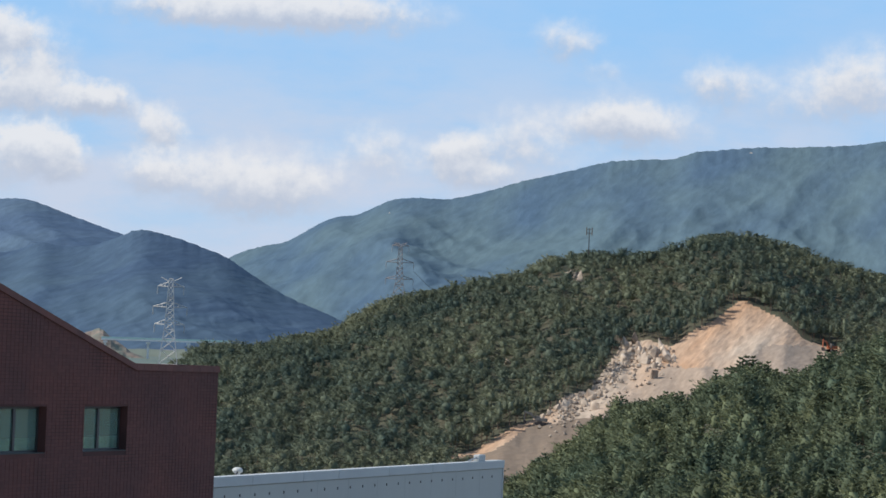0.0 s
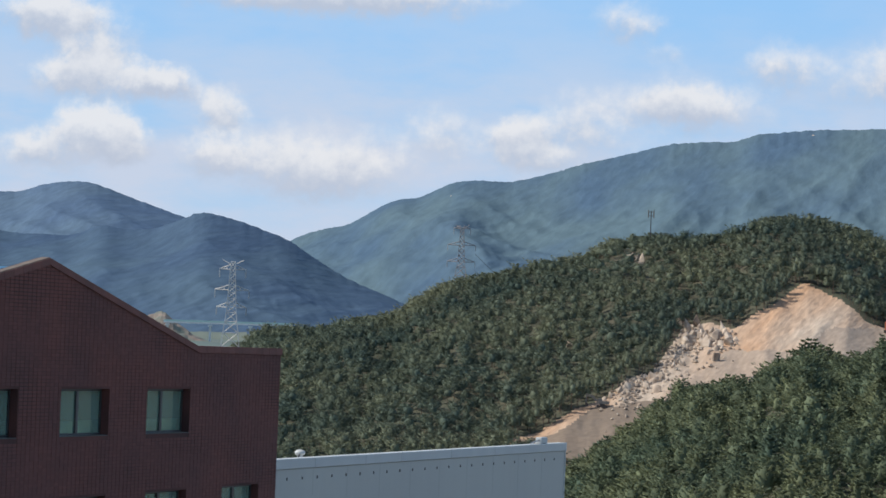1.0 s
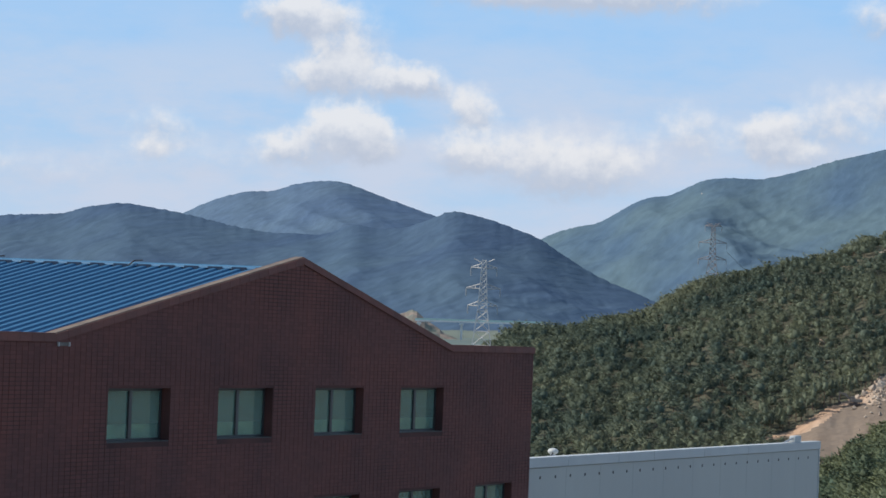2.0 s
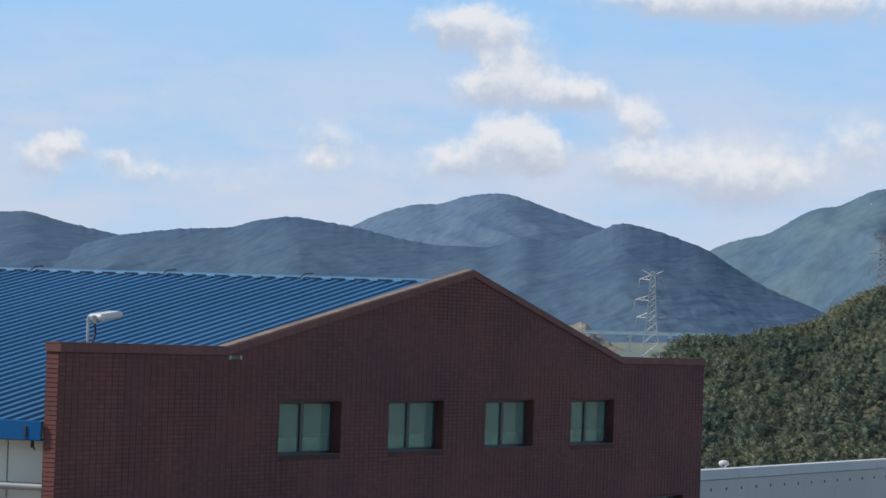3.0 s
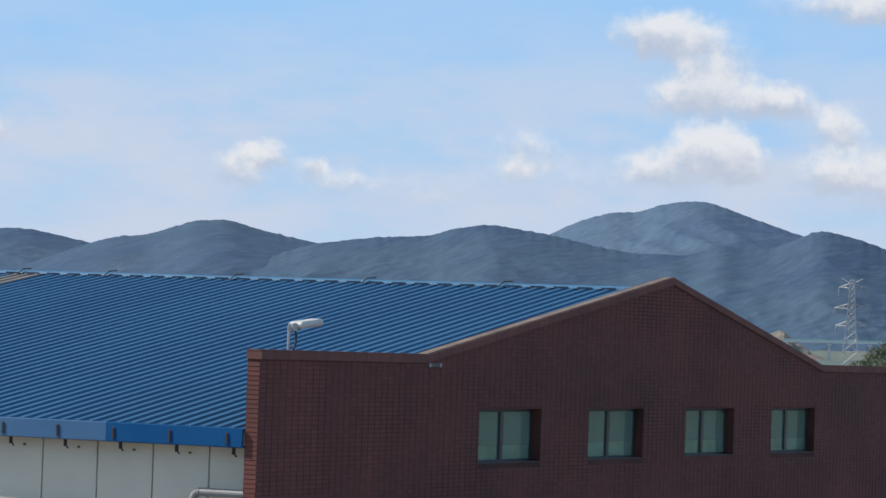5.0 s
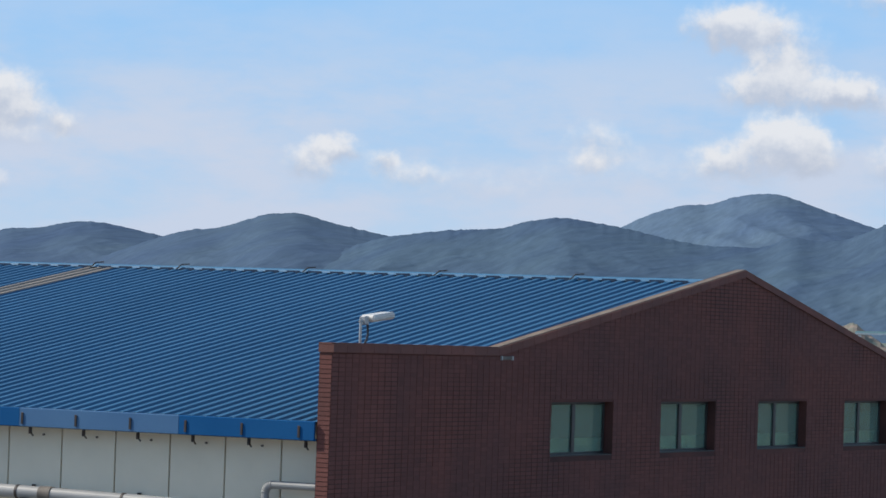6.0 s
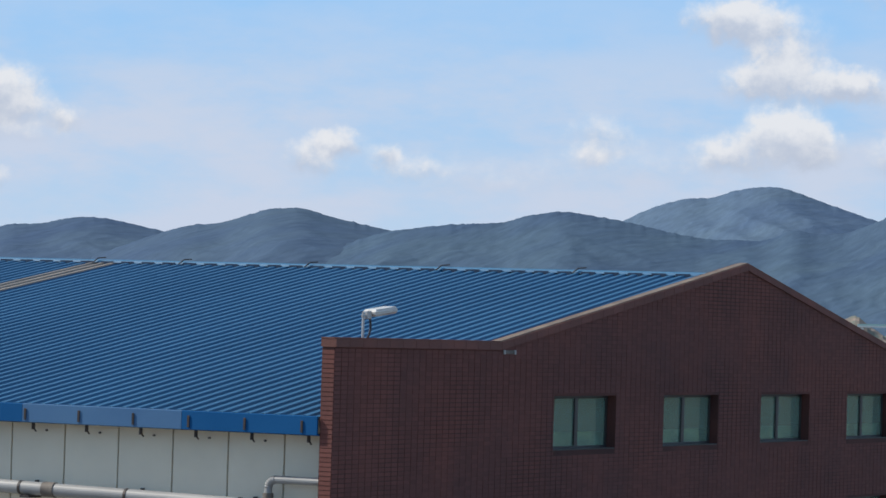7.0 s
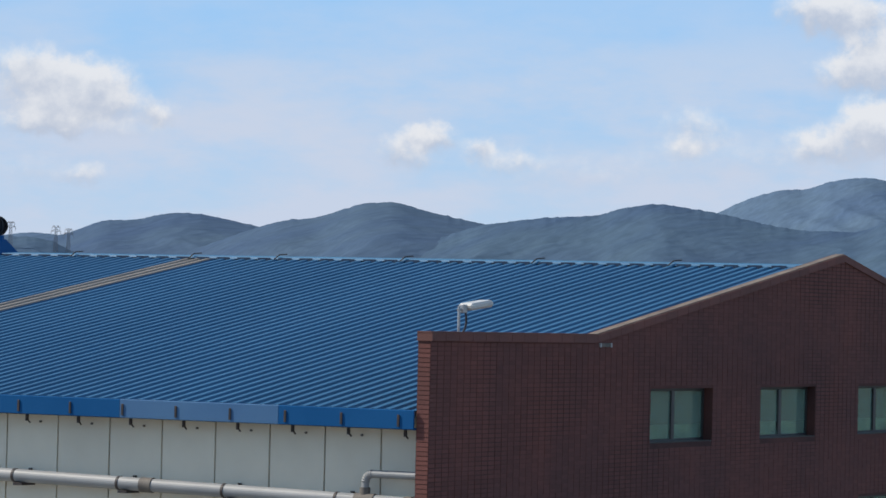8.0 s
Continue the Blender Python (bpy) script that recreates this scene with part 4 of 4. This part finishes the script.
# tall pines with bare trunks along the upper edge of the cut
TALL = [pine_template(40 + i, rng.uniform(6.5, 8.0), rng.uniform(1.4, 1.9), 5, 6, True, 0.6) for i in range(4)]
edge_spots = []
for (a0, s0), (a1, s1) in zip(CUT_EDGE, CUT_EDGE[1:] + CUT_EDGE[:1]):
    if s0 + s1 < 0.45:
        continue
    n = max(2, int(math.hypot((a1 - a0) * 19, (s1 - s0) * 90) / 2.2))
    for i in range(n):
        for row in (0.008, 0.022):
            u = (i + rng.uniform(0, 0.9)) / n
            dd = HILL_BASE + (s0 + (s1 - s0) * u + row) * (HILL_TOP - HILL_BASE)
            aa = -(a0 + (a1 - a0) * u)
            if not in_cut(-aa, hill_share(dd)) and not in_cut(-aa, hill_share(dd) + 0.02):
                edge_spots.append((*place(aa, dd, land_height(aa, dd)), rng.uniform(0.6, 0.95)))
forest("forest", "row of tall pines with bare trunks along the edge of the bare slope", edge_spots, TALL, PINE)


# single pines standing out against the bare slope
def pine_tree(seed, h, r):
    v, f, b, _ = pine_template(seed, h, r, 10, 6, False)
    tree = thing("pine_tree", "young dark green pine standing before the bare slope", "tree", group="single pines")
    for name, flag, m in (("trunk", 1, BARK), ("crown", 0, PINE_NEAR)):
        sel = f[b == flag]
        used = np.unique(sel)
        back_to = {int(u): i for i, u in enumerate(used)}
        ob = new(name, mesh_from(name, [tuple(map(float, v[u])) for u in used], [tuple(back_to[int(i)] for i in q) for q in sel], [m]))
        ob.parent = tree
    return tree


models = [pine_tree(50 + i, 6.0 + i * 0.7, 1.6 + 0.2 * i) for i in range(3)]
for k, (a, s) in enumerate(((76.02, 0.9), (77.3, 0.9), (77.55, 0.75), (78.62, 0.9), (78.95, 1.0), (79.3, 1.1), (79.42, 1.35), (79.52, 1.2), (79.75, 1.0), (80.2, 0.85), (80.55, 1.1), (80.8, 0.9), (81.2, 1.0))):
    dd, s = SPUR_TOP - 1, s * 1.05
    m = pose(*place(-a, dd, land_height(-a, dd)), 0, 0, k * 77) @ Matrix.Scale(s, 4)
    if k < 3:
        models[k].matrix_basis = m
    else:
        t = copy_thing(models[k % 3], pose(*place(-a, dd, land_height(-a, dd)), 0, 0, k * 77))
        t.scale = (s, s, s)


# boulders
def boulder_mesh(seed):
    r = random.Random(seed)
    bm = bmesh.new()
    for _ in range(16):
        v = Vector((r.gauss(0, 1), r.gauss(0, 1), r.gauss(0, 1))).normalized()
        bm.verts.new(v * r.uniform(0.75, 1.1))
    hull = bmesh.ops.convex_hull(bm, input=bm.verts)
    bmesh.ops.delete(bm, geom=[v for v in bm.verts if not v.link_faces], context="VERTS")
    bmesh.ops.bevel(bm, geom=list(bm.edges), offset=0.05, segments=1, affect="EDGES")
    me = bpy.data.meshes.new("boulder")
    bm.to_mesh(me)
    bm.free()
    me.materials.append(ROCK)
    return me


rocks = [boulder_mesh(i) for i in range(6)]


def boulder(a, e, size, label, group, tall=1.0, k=0):
    dd = meet(-a, e)
    ob = tagged(new("boulder", rocks[k % 6]), label, "boulder", group)
    ob.matrix_basis = pose(*place(-a, dd, land_height(-a, dd) + size * 0.25), rng.uniform(-20, 20), rng.uniform(-20, 20), rng.uniform(0, 360))
    ob.scale = (size * rng.uniform(0.7, 1.1), size * rng.uniform(0.7, 1.1), size * tall)
    return ob


BAND = [(76.3, -0.68), (76.6, -0.47), (76.95, -0.32), (77.2, -0.05), (77.42, 0.22), (77.62, 0.42), (77.95, 0.33), (78.2, 0.38)]
for k in range(90):
    i = min(len(BAND) - 2, int(rng.random() ** 0.8 * (len(BAND) - 1)))
    u = rng.random()
    a = BAND[i][0] + (BAND[i + 1][0] - BAND[i][0]) * u + rng.uniform(-0.12, 0.12)
    e = BAND[i][1] + (BAND[i + 1][1] - BAND[i][1]) * u - abs(rng.gauss(0, 0.16))
    boulder(a, e, rng.uniform(0.5, 1.15) if k % 5 else rng.uniform(1.2, 2.1), "pale broken granite boulder on the bare slope", "boulders on the cut", rng.uniform(0.9, 1.8), k)
for k, (a, e, s, tall, _) in enumerate(OUTCROPS):
    boulder(a, e, s, "pale granite outcrop among the pines", "outcrops", tall, k)
for k in range(11):
    boulder(77.42 + 0.075 * k, 0.33 - 0.10 * (k % 3) + (0.12 if k < 5 else 0.0), rng.uniform(1.2, 2.0), "tall pale granite slab at the edge of the bare slope", "granite slabs", rng.uniform(1.8, 2.6), k + 2)
dark_rocks = [m.copy() for m in rocks]
for m in dark_rocks:
    m.materials[0] = ROCK_DARK
for k in range(12):
    a = 77.75 + 0.075 * k
    dd = SPUR_TOP + rng.uniform(-3, 3)
    ob = tagged(new("boulder", dark_rocks[k % 6]), "weathered grey rock at the foot of the bare slope", "boulder", "grey rocks")
    ob.matrix_basis = pose(*place(-a, dd, land_height(-a, dd) + rng.uniform(2.0, 3.4)), rng.uniform(-20, 20), rng.uniform(-20, 20), k * 50)
    ob.scale = (rng.uniform(0.9, 1.5), rng.uniform(0.9, 1.5), rng.uniform(2.2, 3.2))
for a, d, e, s in ((79.37, 3872, 3.50, 3.2), (79.33, 3868, 3.47, 2.6), (79.41, 3869, 3.48, 2.4), (73.69, 3808, 2.31, 4.0)):
    ob = tagged(new("rock_scar", rocks[1]), "pale rock scar high on the far ridge", "rock")
    ob.matrix_basis = pose(*place(-a, d, EYE + d * math.tan(radians(e))), 0, 0, a * 50)
    ob.scale = (s, s, s * 1.3)


# loose stones over the broken face
def stone_field(count):
    vs, fs = [], []
    for k in range(count):
        i = rng.randrange(len(BAND) - 1)
        u = rng.random()
        a = BAND[i][0] + (BAND[i + 1][0] - BAND[i][0]) * u + rng.gauss(0, 0.12)
        e = BAND[i][1] + (BAND[i + 1][1] - BAND[i][1]) * u - abs(rng.gauss(0, 0.22))
        dd = meet(-a, e, 830.0)
        if not in_cut(a, hill_share(dd)):
            continue
        x, y, z = place(-a, dd, land_height(-a, dd))
        s = rng.uniform(0.25, 0.75)
        b = len(vs)
        for cx, cy, cz in ((1, 0, 0), (0, 1, 0.1), (-1, 0.1, 0), (0.1, -1, 0), (0.2, 0.1, 1.1), (-0.1, 0, -0.8)):
            vs.append((x + (cx + rng.uniform(-0.3, 0.3)) * s, y + (cy + rng.uniform(-0.3, 0.3)) * s, z + (cz + rng.uniform(-0.2, 0.2)) * s + s * 0.3))
        for p, q in ((0, 1), (1, 2), (2, 3), (3, 0)):
            fs += [(b + p, b + q, b + 4), (b + q, b + p, b + 5)]
    return tagged(new("rubble", mesh_from("rubble", vs, fs, [ROCK])), "pale broken stones scattered on the bare slope", "rubble", kind="stuff")


stone_field(480)


# ---- excavators ----
def excavator(label, a, e, turn, body_mat):
    dd = meet(-a, e)
    ex = thing("excavator", label, "excavator", place(-a, dd, land_height(-a, dd) + 0.1))
    ex.rotation_euler = (0, 0, radians(turn))
    ex.scale = (0.8, 0.8, 0.8)
    for s in (-1, 1):
        bm = bmesh.new()
        prism(bm, [(-1.9, 0.35), (-1.6, 0.0), (1.6, 0.0), (1.9, 0.35), (1.9, 0.6), (1.6, 0.9), (-1.6, 0.9), (-1.9, 0.6)], s * 1.2 - 0.3, s * 1.2 + 0.3)
        part("track", bm, IRON, ex)
    part("house", boxes((-2.2, 1.2, -1.3, 1.3, 1.05, 2.2), bevel=0.12), body_mat, ex)
    part("turntable", tube(bmesh.new(), (0, 0, 0.8), (0, 0, 1.08), 0.8, n=14), IRON, ex)
    part("cab", boxes((0.1, 1.5, 0.25, 1.25, 2.2, 3.0), (0.1, 1.3, 0.3, 1.2, 1.3, 2.3), bevel=0.08), MACHINE, ex)
    bm = bmesh.new()
    prism(bm, [(1.0, 1.5), (3.2, 4.0), (5.2, 4.2), (5.2, 3.9), (3.5, 3.4), (1.4, 1.3)], -0.22, 0.22)
    part("boom", bm, body_mat, ex)
    bm = bmesh.new()
    prism(bm, [(5.0, 4.6), (5.4, 4.5), (5.5, 1.4), (5.2, 1.4)], -0.16, 0.16)
    part("stick", bm, body_mat, ex)
    bm = bmesh.new()
    prism(bm, [(5.6, 1.5), (5.1, 1.5), (4.5, 0.8), (4.7, 0.3), (5.5, 0.5)], -0.5, 0.5)
    part("bucket", bm, IRON, ex)
    return ex


excavator("grey-brown tracked excavator on the spoil heap", 76.2, -0.90, 100, MACHINE)
excavator("orange tracked excavator on the bare slope", 80.74, 0.44, 155, ORANGE)


# ---- pylons ----
def pylon(label, a, d, top, arms, foot, thick, group="pylons", steel=LATTICE):
    """A lattice tower; arms: drop below the top and half span."""
    z0 = land_height(-a, d) if d < 2000 else base_height(-a, d)
    h = top - z0
    p = thing("pylon", label, "pylon", place(-a, d, z0), group)
    p.rotation_euler = (0, 0, radians(-a))

    def half(z):
        drop = h - z
        return 0.55 + max(0.0, drop - 14) * (foot / 2 - 1.3) / max(1.0, h - 14) + min(drop, 14) * 0.055

    corners = ((-1, -1), (1, -1), (1, 1), (-1, 1))
    levels = [0.0]
    while levels[-1] < h - 1.0:
        levels.append(min(h, levels[-1] + max(1.7, half(levels[-1]) * 1.5)))
    for cx, cy in corners:
        bm = bmesh.new()
        for z, y in zip(levels, levels[1:]):
            tube(bm, (cx * half(z), cy * half(z), z), (cx * half(y), cy * half(y), y), thick, n=4)
        part("leg", bm, steel, p)
    for k in range(4):
        (ax, ay), (bx, by) = corners[k], corners[(k + 1) % 4]
        bm = bmesh.new()
        for z, y in zip(levels, levels[1:]):
            u, v = half(z), half(y)
            tube(bm, (ax * u, ay * u, z), (bx * v, by * v, y), thick * 0.7, n=4)
            tube(bm, (bx * u, by * u, z), (ax * v, ay * v, y), thick * 0.7, n=4)
            tube(bm, (ax * v, ay * v, y), (bx * v, by * v, y), thick * 0.6, n=4)
        part("bracing", bm, steel, p, "zigzag steel bracing")
    for drop, span in arms:
        z = h - drop
        for s in (-1, 1):
            bm = bmesh.new()
            u = half(z)
            tip = (s * span, 0, z + 0.1)
            for cy in (-1, 1):
                tube(bm, (s * u, cy * u, z), tip, thick * 0.8, n=4)
                tube(bm, (s * half(z + 1.3), cy * half(z + 1.3), min(h, z + 1.3)), tip, thick * 0.8, n=4)
            for q in (0.33, 0.66):
                xx = s * (u + (span - u) * q)
                tube(bm, (xx, 0, z), (xx, 0, z + 1.3 * (1 - q)), thick * 0.6, n=4)
            part("cross_arm", bm, steel, p)
            bm = bmesh.new()
            tube(bm, (s * span, 0, z + 0.1), (s * span, 0, z - 2.2), thick * 0.9, n=6)
            for i in range(6):
                tube(bm, (s * span, 0, z - 0.5 - i * 0.25), (s * span, 0, z - 0.6 - i * 0.25), thick * 1.7, n=6)
            part("insulator", bm, STEEL, p)
    for s in (-1, 1):
        bm = bmesh.new()
        for cy in (-0.5, 0.5):
            tube(bm, (s * 0.5, cy, h - 0.9), (s * arms[0][1] * 0.8, 0, h + 0.3), thick * 0.7, n=4)
        part("earth_wire_horn", bm, steel, p)
    return p


pylon("pale steel lattice pylon rising beyond the brick building", 70.26, 1000, EYE + 1000 * math.tan(radians(1.19)), ((2.3, 3.6), (8.0, 4.7), (12.8, 4.1)), 10.0, 0.15)
pylon("dark steel lattice pylon behind the wooded hill", 73.87, 1300, EYE + 1300 * math.tan(radians(1.90)), ((1.0, 3.0), (7.0, 5.0), (13.0, 5.0)), 11.0, 0.13, steel=LATTICE_DULL)
for a, e, d in ((54.99, 1.29, 2250), (55.19, 1.25, 2250), (54.28, 1.34, 2250)):
    pylon("tiny far lattice pylon on the skyline", a, d, EYE + d * math.tan(radians(e)), ((1.0, 2.4), (3.5, 3.0)), 5.0, 0.14, "far pylons", LATTICE_DULL)

# wires leaving the pylon behind the hill
for k, (dz, off) in enumerate(((8.0, 5.0), (14.0, 5.0))):
    wire = thing("power_line", "thin dark power line sagging behind the hill", "cable", group="power lines")
    p0 = Vector(place(-73.87, 1300, EYE + 1300 * math.tan(radians(1.90)) - dz - 2)) + Vector((-math.sin(radians(-163.87)), math.cos(radians(-163.87)), 0)) * off
    p1 = Vector(place(-76.0, 1330, 20))
    bm = bmesh.new()
    last = p0
    for i in range(1, 13):
        q = p0.lerp(p1, i / 12)
        q.z -= 6 * math.sin(i / 12 * math.pi)
        tube(bm, last, q, 0.06, n=4)
        last = q
    part("wire", bm, IRON, wire)

mast_a, mast_d = 76.855, 1172
mast = thing("antenna_mast", "slim dark antenna mast on the hill crest", "antenna", place(-mast_a, mast_d, land_height(-mast_a, mast_d)))
mh = EYE + mast_d * math.tan(radians(2.26)) - land_height(-mast_a, mast_d)
part("pole", tube(bmesh.new(), (0, 0, 0), (0, 0, mh), 0.2, 0.12, n=8), IRON, mast)
for z, w in ((mh - 0.5, 0.9), (mh - 1.7, 0.9)):
    part("bracket", boxes((-0.1, 0.1, -w, w, z - 0.08, z + 0.08)), IRON, mast)
    for s in (-1, 1):
        part("antenna_panel", boxes((-0.15, 0.15, s * w - 0.16, s * w + 0.16, z - 0.7, z + 0.7), bevel=0.03), MACHINE, mast)

# ---- far bridge ----
BD = 2350.0
bridge = thing("road_bridge", "far road bridge with a pale green barrier on white piers", "bridge")
b0, b1 = Vector(place(-69.2, BD, EYE + BD * math.tan(radians(0.20)))), Vector(place(-71.25, BD, EYE + BD * math.tan(radians(0.215))))
run = (b1 - b0)
across = Vector((-run.y, run.x, 0)).normalized()


def beam(bm, u0, u1, z0, z1, w):
    q = [b0 + run * u + across * s * w + Vector((0, 0, z)) for u in (u0, u1) for s in (-1, 1) for z in (z0, z1)]
    v = [bm.verts.new(c) for c in q]
    for f in ((0, 1, 3, 2), (4, 6, 7, 5), (0, 4, 5, 1), (2, 3, 7, 6), (1, 5, 7, 3), (0, 2, 6, 4)):
        bm.faces.new([v[i] for i in f])
    return bm


for i in range(6):
    part("deck", beam(bmesh.new(), i / 6, (i + 1) / 6, -1.0, 0.0, 5), CONCRETE, bridge)
    part("barrier", beam(bmesh.new(), i / 6, (i + 1) / 6 - 0.004, 0.02, 1.1, 5), BARRIER, bridge, "pale green noise barrier")
for u in (0.03, 0.36, 0.67, 0.95):
    bm = beam(bmesh.new(), u - 0.008, u + 0.008, -14, -2.7, 1.5)
    beam(bm, u - 0.016, u + 0.016, -2.7, -1.52, 4.6)
    part("pier", bm, CONCRETE, bridge, "white concrete pier")

# knoll with a bare side beyond the end of the bridge
bm = bmesh.new()
knoll = []
for i in range(31):
    row = []
    for j in range(31):
        u, v = (i - 15) * 2.6, (j - 15) * 2.6
        far = math.hypot(u * 0.8, v * (1.0 if v > 0 else 0.8))
        rise = 19 * math.exp(-(far / 18) ** 2) * (1 + 0.25 * noise.noise((u * 0.11, v * 0.11, 3.0))) + 0.8 * noise.noise((u * 0.4, v * 0.4, 1.0))
        row.append(bm.verts.new((u, v, rise - 3)))
    knoll.append(row)
for a, b in zip(knoll, knoll[1:]):
    for j in range(30):
        bm.faces.new((a[j], b[j], b[j + 1], a[j + 1]))
bank = tagged(new("earth_bank", bpy.data.meshes.new("earth_bank")), "bare orange-grey earth knoll at the end of the bridge", "earth bank")
bm.to_mesh(bank.data)
bm.free()
bank.data.materials.append(BANK)
bank.matrix_basis = pose(*place(-69.1, BD + 45, base_height(-69.1, BD + 45)), 0, 0, -69)

# ---- single bricks of the near corner ----
unit = {}
for x0, x1, z0, z1 in near:
    key = round(x1 - x0, 3)
    if key not in unit:
        unit[key] = brick_mesh([(0, x1 - x0, 0, z1 - z0)])
    ob = new("brick", unit[key])
    ob.parent = wall
    ob.location = (x0, random.uniform(-0.003, 0.002), z0)
end_brick = mesh_from("end_brick", *(lambda b: ([tuple(v.co) for v in b.verts], [tuple(v.index for v in f.verts) for f in b.faces]))(boxes((-0.008, 0.0, 0.004, 0.205, 0.0, BH - 0.012))), [BRICK])
for i in range(int((PAR - 0.14 - 5.6) / BH)):
    ob = new("brick", end_brick)
    ob.parent = wall
    ob.location = (FX0, 0, 5.6 + i * BH)
